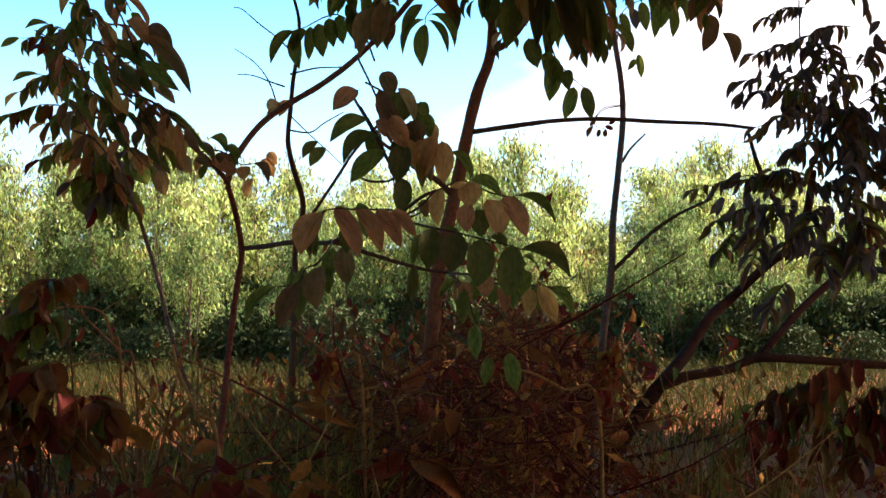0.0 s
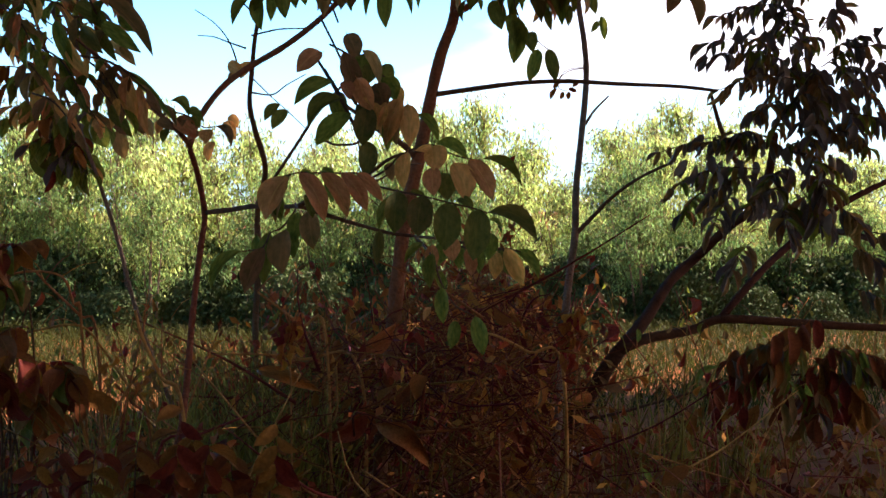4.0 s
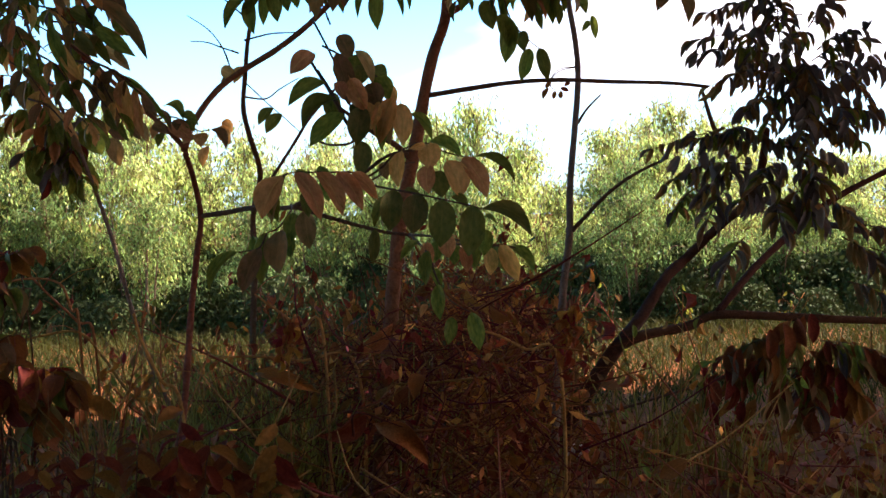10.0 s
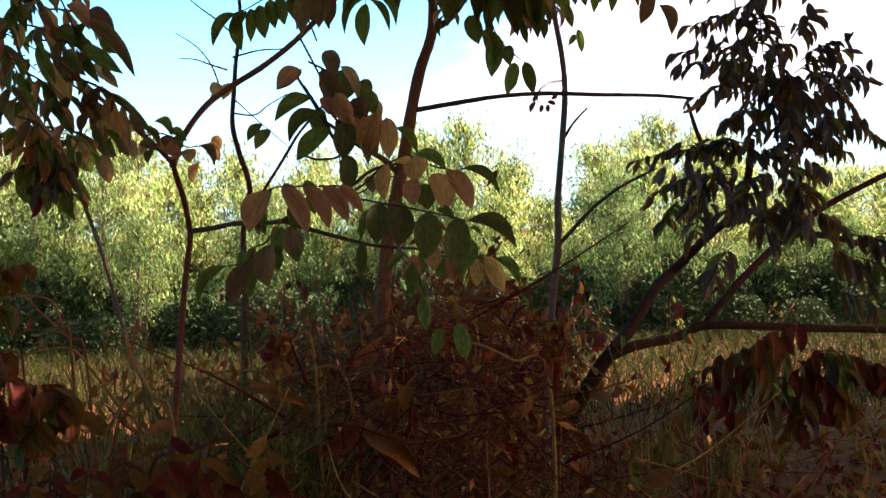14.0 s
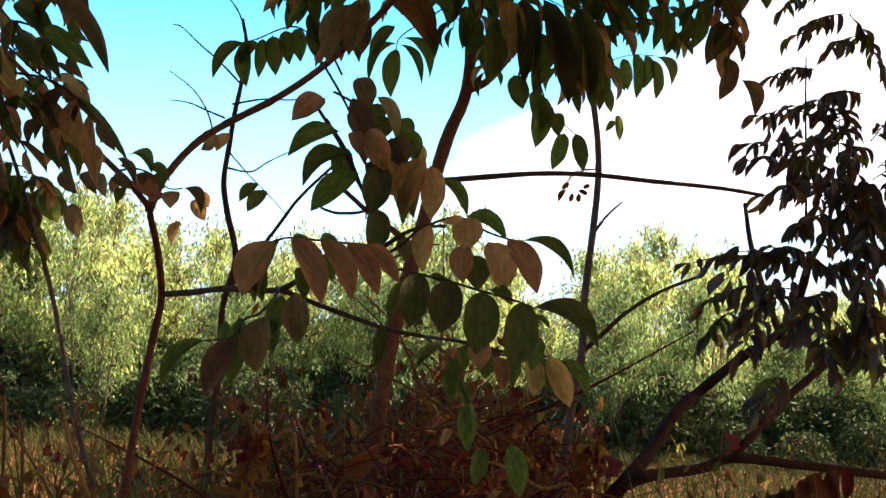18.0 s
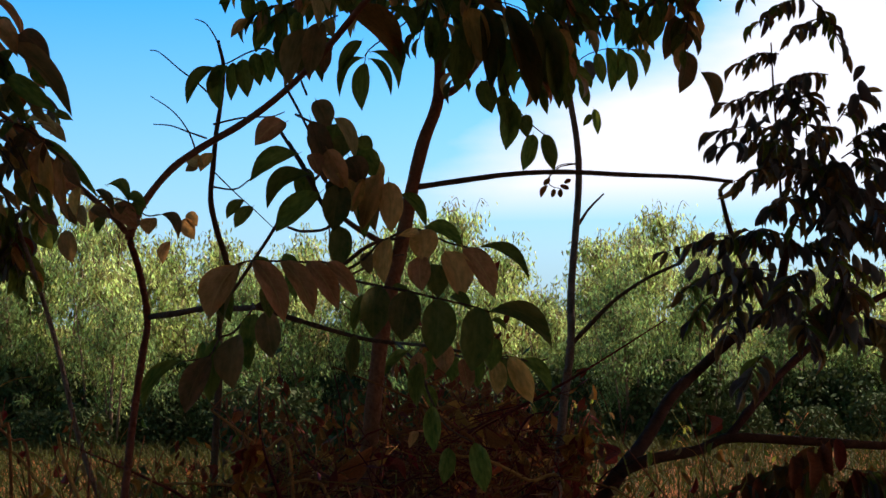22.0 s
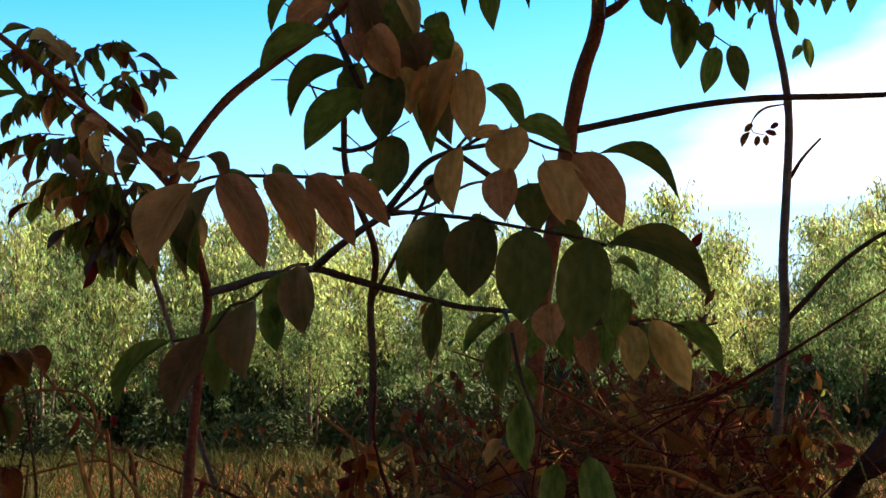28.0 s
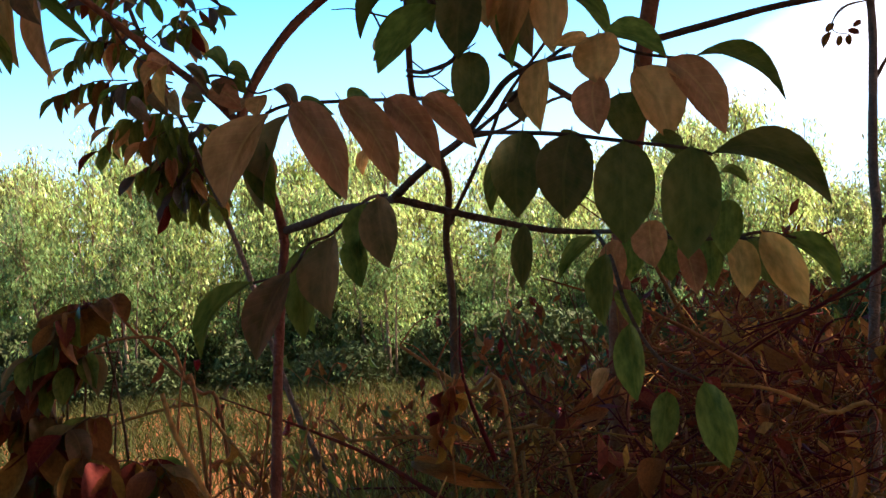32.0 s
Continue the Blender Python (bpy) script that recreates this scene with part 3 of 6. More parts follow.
SPRAY_J = [
    ((-0.274, 2.76, 1.283), (-0.32, 2.73, 1.186), 0.055, 0.04, 13, 'r'),
    ((-0.314, 2.84, 1.268), (-0.292, 2.81, 1.181), 0.031, 0.00, 1, 'g'),
    ((-0.273, 2.84, 1.292), (-0.306, 2.81, 1.178), 0.035, 0.05, 14, 'b'),
    ((-0.246, 2.76, 1.291), (-0.188, 2.73, 1.181), 0.041, -0.07, -7, 'r'),
    ((-0.25, 2.8, 1.289), (-0.204, 2.77, 1.275), 0.018, -0.10, 14, 'g'),
    ((-0.199, 2.78, 1.291), (-0.139, 2.75, 1.191), 0.038, -0.08, -12, 'r'),
    ((-0.203, 2.82, 1.294), (-0.162, 2.79, 1.282), 0.017, -0.10, 8, 'g'),
    ((-0.154, 2.8, 1.29), (-0.095, 2.77, 1.203), 0.036, -0.08, -1, 'r'),
    ((-0.238, 2.86, 1.246), (-0.222, 2.83, 1.188), 0.026, 0.00, -13, 'g'),
    ((-0.119, 2.83, 1.291), (-0.06, 2.8, 1.226), 0.028, -0.07, 5, 'r'),
    ((-0.194, 2.9, 1.276), (-0.178, 2.87, 1.224), 0.025, 0.00, -11, 'g'),
]
SPRAY_H = [
    ((0.069, 3, 1.366), (0.068, 2.97, 1.299), 0.053, 0.03, 11, 'r'),
    ((0.055, 2.98, 1.362), (0.015, 2.95, 1.349), 0.018, -0.10, 4, 'r'),
    ((0.061, 2.98, 1.311), (0.061, 2.95, 1.24), 0.042, 0.05, 5, 'r'),
    ((0.11, 3.02, 1.323), (0.142, 2.99, 1.228), 0.055, -0.03, -9, 'r'),
    ((0.085, 3.06, 1.299), (0.097, 3.03, 1.23), 0.047, 0.00, -6, 'd'),
    ((0.147, 3.02, 1.329), (0.206, 2.99, 1.229), 0.044, -0.06, 1, 'r'),
    ((0.179, 3.05, 1.332), (0.28, 3.02, 1.263), 0.024, -0.16, -11, 'g'),
    ((0.069, 3.06, 1.374), (0.147, 3.03, 1.332), 0.030, -0.12, -7, 'g'),
    ((0.119, 3, 1.232), (0.158, 2.97, 1.204), 0.023, -0.10, -9, 'g'),
    ((-0.002, 3.04, 1.35), (-0.012, 3.01, 1.257), 0.036, 0.03, 13, 'r'),
    ((0.004, 3.06, 1.253), (0.048, 3.03, 1.234), 0.014, -0.10, 12, 'g'),
]
SPRAY_I = [
    ((-0.024, 2.92, 1.251), (-0.035, 2.89, 1.151), 0.053, 0.04, -10, 'd'),
    ((0.033, 2.9, 1.24), (0.02, 2.87, 1.144), 0.059, 0.03, -9, 'd'),
    ((0.09, 2.88, 1.224), (0.083, 2.85, 1.111), 0.061, 0.00, -4, 'd'),
    ((0.162, 2.86, 1.209), (0.148, 2.83, 1.089), 0.058, 0.02, -3, 'd'),
    ((0.184, 2.87, 1.2), (0.299, 2.84, 1.132), 0.036, -0.17, 2, 'd'),
    ((0.197, 2.92, 1.15), (0.188, 2.89, 1.087), 0.034, 0.00, 1, 'g'),
    ((0.192, 2.94, 1.181), (0.222, 2.91, 1.164), 0.012, -0.10, -15, 'g'),
    ((-0.047, 2.98, 1.237), (-0.074, 2.95, 1.161), 0.022, 0.10, -7, 'g'),
    ((0.039, 3.1, 1.122), (-0.012, 3.07, 1.074), 0.019, 0.08, 8, 'g'),
    ((-0.078, 3.3, 1.153), (-0.085, 3.27, 1.058), 0.029, 0.00, -2, 'd'),
]
SPRAY_L = [
    ((0.107, 3.05, 1.137), (0.11, 3.02, 1.079), 0.041, 0.00, 10, 'r'),
    ((0.146, 3.08, 1.105), (0.157, 3.05, 1.041), 0.032, 0.00, -12, 'r'),
    ((0.209, 3.05, 1.105), (0.213, 3.02, 1.034), 0.036, 0.02, -12, 'r'),
    ((0.239, 3.03, 1.11), (0.281, 3, 1.019), 0.039, -0.05, 10, 'r'),
    ((0.226, 3.1, 1.103), (0.265, 3.07, 1.035), 0.032, -0.03, 10, 'g'),
    ((0.267, 3.1, 1.103), (0.327, 3.07, 1.035), 0.029, -0.12, -14, 'g'),
    ((0.182, 3.1, 1.112), (0.177, 3.07, 1.046), 0.029, 0.00, 8, 'g'),
    ((0.058, 3.1, 1.118), (0.064, 3.07, 1.055), 0.033, 0.00, 12, 'r'),
    ((0.127, 3.12, 1.113), (0.127, 3.09, 1.058), 0.033, 0.00, 0, 'g'),
    ((0.083, 3.14, 1.121), (0.075, 3.11, 1.063), 0.030, 0.00, -6, 'g'),
]
SPRAY_K = [
    ((-0.257, 3.15, 1.207), (-0.243, 3.12, 1.107), 0.049, 0.02, 2, 'b'),
    ((-0.289, 3.2, 1.202), (-0.296, 3.17, 1.12), 0.038, 0.04, -5, 'g'),
    ((-0.309, 3.1, 1.158), (-0.316, 3.07, 1.047), 0.058, 0.03, 15, 'b'),
    ((-0.36, 3.15, 1.153), (-0.371, 3.12, 1.018), 0.040, 0.03, -8, 'g'),
    ((-0.36, 3.05, 1.114), (-0.405, 3.02, 1.004), 0.047, 0.05, 1, 'b'),
    ((-0.421, 3.08, 1.106), (-0.493, 3.05, 1.01), 0.026, 0.14, -1, 'g'),
    ((-0.397, 3.2, 1.144), (-0.369, 3.17, 1.023), 0.036, -0.03, 8, 'g'),
    ((-0.31, 3.2, 1.158), (-0.297, 3.17, 1.083), 0.035, 0.00, -3, 'g'),
]
SPRAY_M = [
    ((-0.19, 3.1, 1.53), (-0.285, 3.07, 1.47), 0.037, 0.10, 2, 'g'),
    ((-0.163, 3.14, 1.492), (-0.255, 3.12, 1.42), 0.040, 0.16, 13, 'g'),
    ((-0.146, 3.14, 1.454), (-0.237, 3.13, 1.371), 0.045, 0.09, -5, 'g'),
    ((-0.163, 3.12, 1.534), (-0.146, 3.09, 1.484), 0.033, 0.00, -14, 'r'),
    ((-0.128, 3.12, 1.502), (-0.093, 3.09, 1.468), 0.019, -0.15, 2, 'r'),
    ((-0.124, 3.12, 1.478), (-0.11, 3.09, 1.431), 0.029, -0.05, 10, 'd'),
    ((-0.103, 3.15, 1.462), (-0.118, 3.12, 1.395), 0.025, 0.10, 2, 'd'),
    ((-0.085, 3.15, 1.531), (-0.061, 3.12, 1.46), 0.053, -0.05, 8, 'b'),
    ((-0.064, 3.13, 1.486), (-0.078, 3.1, 1.408), 0.046, 0.08, 3, 'r'),
    ((-0.049, 3.15, 1.477), (-0.053, 3.12, 1.354), 0.030, 0.02, -5, 'g'),
    ((-0.105, 3.1, 1.381), (-0.109, 3.07, 1.291), 0.047, 0.00, -15, 'd'),
]
SPRAY_N = [
    ((-0.002, 3.15, 1.479), (0.003, 3.12, 1.367), 0.047, -0.05, 4, 'r'),
    ((-0.032, 3.2, 1.499), (-0.03, 3.17, 1.373), 0.040, 0.03, 12, 'b'),
    ((0.023, 3.18, 1.455), (0.078, 3.15, 1.382), 0.024, -0.16, 13, 'g'),
    ((-0.054, 3.12, 1.325), (-0.04, 3.09, 1.279), 0.029, -0.05, 3, 'b'),
    ((-0.079, 3.2, 1.464), (-0.126, 3.17, 1.415), 0.021, 0.10, 10, 'g'),
    ((-0.046, 3.22, 1.53), (-0.014, 3.19, 1.479), 0.031, -0.10, 3, 'r'),
    ((-0.135, 3.25, 1.585), (-0.14, 3.22, 1.522), 0.039, 0.00, -10, 'g'),
    ((-0.1, 3.25, 1.592), (-0.11, 3.22, 1.533), 0.039, 0.00, -8, 'd'),
    ((-0.06, 3.28, 1.597), (-0.049, 3.25, 1.537), 0.037, 0.00, 1, 'g'),
    ((-0.17, 3.25, 1.596), (-0.161, 3.22, 1.545), 0.028, 0.00, -10, 'g'),
]
RACHIS_J = [(-0.122, 3.15, 1.269), (-0.108, 3, 1.282), (-0.12, 2.87, 1.292), (-0.157, 2.82, 1.291), (-0.203, 2.79, 1.291), (-0.251, 2.77, 1.291), (-0.277, 2.76, 1.283)]
RACHIS_H = [(-0.127, 3.15, 1.272), (-0.061, 3.1, 1.306), (-0.019, 3.08, 1.344), (0.05, 3.05, 1.37), (0.11, 3.04, 1.344), (0.151, 3.04, 1.333), (0.18, 3.05, 1.33)]
RACHIS_I = [(-0.113, 3.1, 1.275), (-0.028, 2.95, 1.252), (0.029, 2.91, 1.24), (0.088, 2.89, 1.225), (0.158, 2.87, 1.208), (0.184, 2.87, 1.198)]
RACHIS_L = [(0.016, 3.41, 1.133), (0.077, 3.2, 1.13), (0.146, 3.1, 1.11), (0.21, 3.07, 1.108), (0.243, 3.06, 1.11), (0.293, 3.1, 1.098), (0.329, 3.12, 1.103)]
RACHIS_K = [(-0.318, 3.46, 1.226), (-0.299, 3.25, 1.209), (-0.326, 3.15, 1.162), (-0.351, 3.12, 1.15), (-0.366, 3.07, 1.114), (-0.418, 3.07, 1.104)]
RACHIS_M = [(-0.223, 3.3, 1.585), (-0.172, 3.16, 1.499), (-0.146, 3.14, 1.444), (-0.126, 3.12, 1.395), (-0.114, 3.1, 1.368)]
RACHIS_N = [(-0.215, 3.4, 1.665), (-0.125, 3.3, 1.606), (-0.056, 3.24, 1.552), (-0.034, 3.2, 1.503), (-0.014, 3.18, 1.473)]
HANGING_TWIG = [(-0.259, 3.4, 1.64), (-0.192, 3.2, 1.525), (-0.153, 3.14, 1.449), (-0.125, 3.12, 1.383), (-0.183, 3.2, 1.377), (-0.221, 3.25, 1.39)]
LEFT_BRANCH = [(-0.662, 3.75, 1.408), (-0.722, 3.77, 1.471), (-0.792, 3.8, 1.53), (-0.853, 3.75, 1.592), (-0.9, 3.7, 1.644), (-0.945, 3.65, 1.691), (-1.021, 3.6, 1.76)]
SPRAY_Q = [
    ((-0.711, 2.85, 1.697), (-0.583, 2.82, 1.56), 0.033, -0.05, -14, 'b'),
    ((-0.706, 2.85, 1.637), (-0.609, 2.82, 1.566), 0.033, -0.06, 15, 'g'),
    ((-0.732, 2.9, 1.629), (-0.675, 2.87, 1.551), 0.024, -0.05, 5, 'g'),
    ((-0.75, 2.85, 1.628), (-0.695, 2.82, 1.564), 0.030, 0.00, 9, 'd'),
    ((-0.776, 2.9, 1.69), (-0.688, 2.87, 1.621), 0.036, -0.05, 6, 'g'),
    ((-0.706, 2.9, 1.73), (-0.634, 2.87, 1.655), 0.036, -0.10, 4, 'b'),
    ((-0.673, 2.95, 1.532), (-0.644, 2.92, 1.397), 0.037, 0.00, -1, 'r'),
    ((-0.647, 3, 1.521), (-0.623, 2.97, 1.381), 0.026, 0.00, 9, 'r'),
    ((-0.708, 2.98, 1.524), (-0.685, 2.95, 1.399), 0.030, 0.00, 11, 'b'),
    ((-0.782, 3.72, 1.535), (-0.784, 3.69, 1.449), 0.028, 0.04, 9, 'r'),
    ((-0.697, 3, 1.545), (-0.569, 2.97, 1.427), 0.020, -0.12, 10, 'g'),
]
SPRAY_R = [
    ((-0.742, 3.7, 1.523), (-0.687, 3.67, 1.456), 0.018, -0.12, -8, 'b'),
    ((-0.688, 2.95, 1.555), (-0.705, 2.92, 1.484), 0.028, 0.05, 14, 'b'),
    ((-0.797, 2.9, 1.61), (-0.739, 2.87, 1.513), 0.027, 0.00, 13, 'r'),
    ((-0.825, 2.95, 1.569), (-0.775, 2.92, 1.461), 0.028, 0.00, 0, 'g'),
    ((-0.773, 2.98, 1.573), (-0.79, 2.95, 1.475), 0.025, 0.00, -14, 'r'),
    ((-0.738, 3, 1.555), (-0.741, 2.97, 1.456), 0.022, 0.00, -15, 'p'),
    ((-0.826, 2.9, 1.651), (-0.778, 2.87, 1.534), 0.030, 0.00, -7, 'g'),
    ((-0.739, 2.85, 1.737), (-0.682, 2.82, 1.669), 0.032, -0.10, -3, 'r'),
    ((-1.376, 5.4, 2.077), (-1.261, 5.37, 2.008), 0.019, -0.10, -3, 'p'),
    ((-1.408, 5.4, 2.071), (-1.357, 5.37, 2.006), 0.021, -0.10, -6, 'p'),
]
RACHIS_Q = [(-0.645, 3, 1.516), (-0.673, 2.95, 1.54), (-0.734, 2.92, 1.572), (-0.797, 2.9, 1.62), (-1.006, 3, 1.74)]
RACHIS_R = [(-0.713, 2.87, 1.642), (-0.733, 2.86, 1.69), (-0.759, 2.88, 1.746), (-0.822, 2.95, 1.849)]
SPRAY_S = [
    ((-0.718, 3.72, 1.536), (-0.654, 3.69, 1.489), 0.028, -0.25, -12, 'g'),
    ((-0.67, 3.72, 1.503), (-0.609, 3.69, 1.473), 0.026, -0.20, 1, 'g'),
    ((-0.737, 3.72, 1.508), (-0.689, 3.69, 1.479), 0.023, -0.10, -8, 'g'),
    ((-0.656, 3.72, 1.489), (-0.621, 3.69, 1.454), 0.028, -0.10, -3, 'g'),
    ((-0.705, 3.72, 1.474), (-0.633, 3.69, 1.426), 0.049, -0.10, -4, 'r'),
    ((-0.599, 3.72, 1.453), (-0.604, 3.69, 1.407), 0.040, 0.05, 3, 'r'),
    ((-0.582, 3.72, 1.461), (-0.529, 3.69, 1.397), 0.026, -0.20, -9, 'b'),
    ((-0.634, 3.72, 1.449), (-0.658, 3.69, 1.418), 0.028, 0.00, -6, 'o'),
    ((-0.755, 3.72, 1.477), (-0.701, 3.69, 1.448), 0.028, -0.10, 5, 'b'),
    ((-0.679, 3.72, 1.495), (-0.674, 3.69, 1.458), 0.026, 0.00, -3, 'b'),
    ((-0.72, 3.72, 1.453), (-0.733, 3.69, 1.409), 0.023, 0.10, -4, 'g'),
]
SPRAY_T = [
    ((-0.842, 3.75, 1.548), (-0.771, 3.72, 1.51), 0.030, -0.10, 5, 'r'),
    ((-0.807, 3.75, 1.546), (-0.836, 3.72, 1.497), 0.028, 0.10, -2, 'r'),
    ((-0.838, 3.75, 1.485), (-0.791, 3.72, 1.434), 0.032, -0.05, -12, 'b'),
    ((-0.79, 3.75, 1.488), (-0.767, 3.72, 1.427), 0.028, 0.00, 5, 'o'),
    ((-0.749, 3.75, 1.481), (-0.755, 3.72, 1.438), 0.026, 0.00, -14, 'r'),
    ((-0.864, 3.65, 1.681), (-0.795, 3.62, 1.632), 0.031, -0.05, -14, 'o'),
    ((-0.886, 3.6, 1.681), (-0.805, 3.57, 1.654), 0.026, -0.10, -14, 'o'),
    ((-0.902, 3.8, 1.489), (-0.847, 3.77, 1.436), 0.033, 0.00, 6, 'b'),
]
RACHIS_S = [(-0.749, 3.78, 1.502), (-0.704, 3.74, 1.505), (-0.656, 3.72, 1.489), (-0.617, 3.72, 1.459), (-0.582, 3.72, 1.461)]
RACHIS_T = [(-0.894, 3.7, 1.641), (-0.873, 3.74, 1.582), (-0.835, 3.76, 1.532), (-0.803, 3.78, 1.487)]
GREY_STEM = [(-0.972, 5.6, 0.11), (-1.065, 5.55, 0.327), (-1.158, 5.5, 0.59), (-1.228, 5.5, 0.818), (-1.289, 5.5, 1.071), (-1.366, 5.5, 1.322), (-1.447, 5.5, 1.548), (-1.517, 5.5, 1.723), (-1.598, 5.5, 1.922), (-1.656, 5.5, 2.096)]
LEFT_DARK_SPRAYS = [
    ((-1.518, 5.5, 1.791), (-1.753, 5.38, 1.756), 12, 0.120),
    ((-1.537, 5.5, 1.872), (-1.79, 5.38, 1.973), 14, 0.120),
    ((-1.567, 5.5, 1.953), (-1.727, 5.38, 2.077), 14, 0.120),
    ((-1.577, 5.5, 1.974), (-1.283, 5.38, 2.022), 10, 0.100),
    ((-1.557, 5.5, 1.943), (-1.364, 5.38, 1.969), 9, 0.130),
    ((-1.616, 5.5, 2.096), (-1.421, 5.38, 2.127), 12, 0.120),
    ((-1.616, 5.5, 2.116), (-1.745, 5.38, 2.196), 14, 0.120),
    ((-1.518, 5.5, 1.811), (-1.65, 5.38, 1.799), 12, 0.120),
    ((-1.469, 5.5, 1.689), (-1.694, 5.38, 1.665), 12, 0.130),
    ((-1.455, 5.5, 1.649), (-1.573, 5.38, 1.602), 13, 0.130),
]
LEFT_DARK_SPRAYS_B = [
    ((-1.489, 5.6, 1.641), (-1.578, 5.48, 1.513), 13, 0.130),
    ((-1.479, 5.6, 1.6), (-1.477, 5.48, 1.411), 13, 0.130),
    ((-1.499, 5.6, 1.682), (-1.35, 5.48, 1.583), 9, 0.120),
    ((-1.49, 5.6, 1.58), (-1.682, 5.48, 1.498), 13, 0.130),
    ((-1.47, 5.6, 1.539), (-1.56, 5.48, 1.394), 11, 0.130),
    ((-1.66, 5.6, 2.121), (-1.9, 5.48, 2.149), 13, 0.120),
    ((-1.64, 5.6, 2.037), (-1.905, 5.48, 1.907), 13, 0.120),
    ((-1.729, 5.6, 1.857), (-1.928, 5.48, 1.808), 12, 0.120),
    ((-1.509, 5.6, 1.703), (-1.805, 5.48, 1.602), 12, 0.130),
    ((-1.471, 5.6, 1.498), (-1.416, 5.48, 1.369), 10, 0.120),
]
SPRAY_U = [
    ((-1.448, 6.2, 1.618), (-1.405, 6.17, 1.467), 0.076, 0.00, -3, 'b'),
    ((-1.66, 6.3, 1.541), (-1.684, 6.27, 1.331), 0.083, 0.00, -6, 'g'),
    ((-1.54, 6, 1.666), (-1.445, 5.97, 1.516), 0.113, -0.05, -2, 'g'),
    ((-1.649, 6, 1.639), (-1.667, 5.97, 1.395), 0.117, 0.00, -2, 'g'),
    ((-1.713, 5.9, 1.632), (-1.695, 5.87, 1.381), 0.120, 0.00, -3, 'g'),
    ((-1.761, 5.9, 1.538), (-1.66, 5.87, 1.344), 0.110, 0.00, 8, 'g'),
    ((-1.618, 6.1, 1.647), (-1.575, 6.07, 1.446), 0.100, 0.00, -13, 'p'),
]
RACHIS_U = [(-1.464, 5.5, 1.637), (-1.588, 5.8, 1.656), (-1.528, 6, 1.666), (-1.46, 6.2, 1.621)]
SPRAY_V = [
    ((-0.584, 5.7, 1.704), (-0.653, 5.67, 1.622), 0.046, 0.05, 9, 'g'),
    ((-0.547, 5.7, 1.676), (-0.619, 5.67, 1.583), 0.055, 0.05, 2, 'g'),
    ((-0.816, 5.7, 1.652), (-0.774, 5.67, 1.591), 0.046, 0.00, -3, 'r'),
    ((-0.847, 5.7, 1.618), (-0.784, 5.67, 1.536), 0.060, -0.10, 13, 'r'),
    ((-0.89, 5.7, 1.531), (-0.914, 5.67, 1.434), 0.042, 0.10, 1, 'r'),
    ((-0.792, 5.5, 1.87), (-0.719, 5.47, 1.815), 0.053, 0.00, 13, 'o'),
    ((-0.693, 5.5, 1.874), (-0.734, 5.47, 1.794), 0.049, 0.00, 9, 'r'),
    ((-0.749, 5.5, 1.82), (-0.793, 5.47, 1.795), 0.035, 0.00, 2, 'b'),
]
RACHIS_V = [(-0.697, 5.6, 1.81), (-0.62, 5.7, 1.733), (-0.541, 5.7, 1.662), (-0.47, 5.8, 1.594)]
SPRAY_W = [
    ((-0.536, 4.4, 1.99), (-0.618, 4.37, 1.866), 0.037, 0.14, -6, 'g'),
    ((-0.527, 4.4, 1.985), (-0.514, 4.37, 1.846), 0.048, 0.02, 7, 'g'),
    ((-0.479, 4.4, 2.004), (-0.481, 4.37, 1.877), 0.037, 0.03, -13, 'g'),
    ((-0.45, 4.4, 2.015), (-0.429, 4.37, 1.888), 0.051, 0.00, -2, 'g'),
    ((-0.413, 4.4, 2.034), (-0.391, 4.37, 1.924), 0.045, 0.00, -2, 'g'),
    ((-0.378, 4.4, 2.044), (-0.357, 4.37, 1.935), 0.045, 0.00, -1, 'g'),
    ((-0.498, 4.4, 1.995), (-0.551, 4.37, 1.904), 0.039, 0.08, -13, 'g'),
    ((-0.469, 4.4, 2.259), (-0.5, 4.37, 2.152), 0.039, 0.05, 14, 'g'),
    ((-0.429, 4.4, 2.225), (-0.416, 4.37, 2.116), 0.043, 0.00, 11, 'g'),
    ((-0.394, 4.4, 2.204), (-0.374, 4.37, 2.115), 0.039, 0.00, 4, 'g'),
    ((-0.366, 4.4, 2.169), (-0.389, 4.37, 2.054), 0.045, 0.04, 14, 'g'),
]
SPRAY_X = [
    ((-0.331, 4.4, 2.162), (-0.31, 4.37, 2.051), 0.043, 0.00, 14, 'g'),
    ((-0.394, 4.4, 2.132), (-0.405, 4.37, 2.029), 0.039, 0.00, -14, 'g'),
    ((-0.201, 3.6, 1.918), (-0.242, 3.57, 1.766), 0.053, 0.05, 3, 'b'),
    ((-0.167, 3.6, 1.934), (-0.193, 3.57, 1.787), 0.053, 0.04, -7, 'b'),
    ((-0.233, 3.7, 1.986), (-0.236, 3.67, 1.886), 0.032, 0.00, -10, 'g'),
    ((-0.187, 3.6, 1.993), (-0.17, 3.57, 1.912), 0.029, -0.05, -10, 'o'),
    ((-0.159, 3.7, 1.902), (-0.163, 3.67, 1.814), 0.032, 0.00, -7, 'b'),
    ((-0.313, 4.3, 2.041), (-0.311, 4.27, 1.931), 0.047, 0.03, -3, 'g'),
    ((-0.278, 4.2, 1.998), (-0.241, 4.17, 1.909), 0.040, 0.00, 4, 'g'),
    ((-0.232, 3.8, 1.906), (-0.17, 3.77, 1.816), 0.035, -0.10, -11, 'g'),
    ((-0.335, 4.3, 2.071), (-0.287, 4.27, 1.963), 0.041, 0.00, 14, 'g'),
]
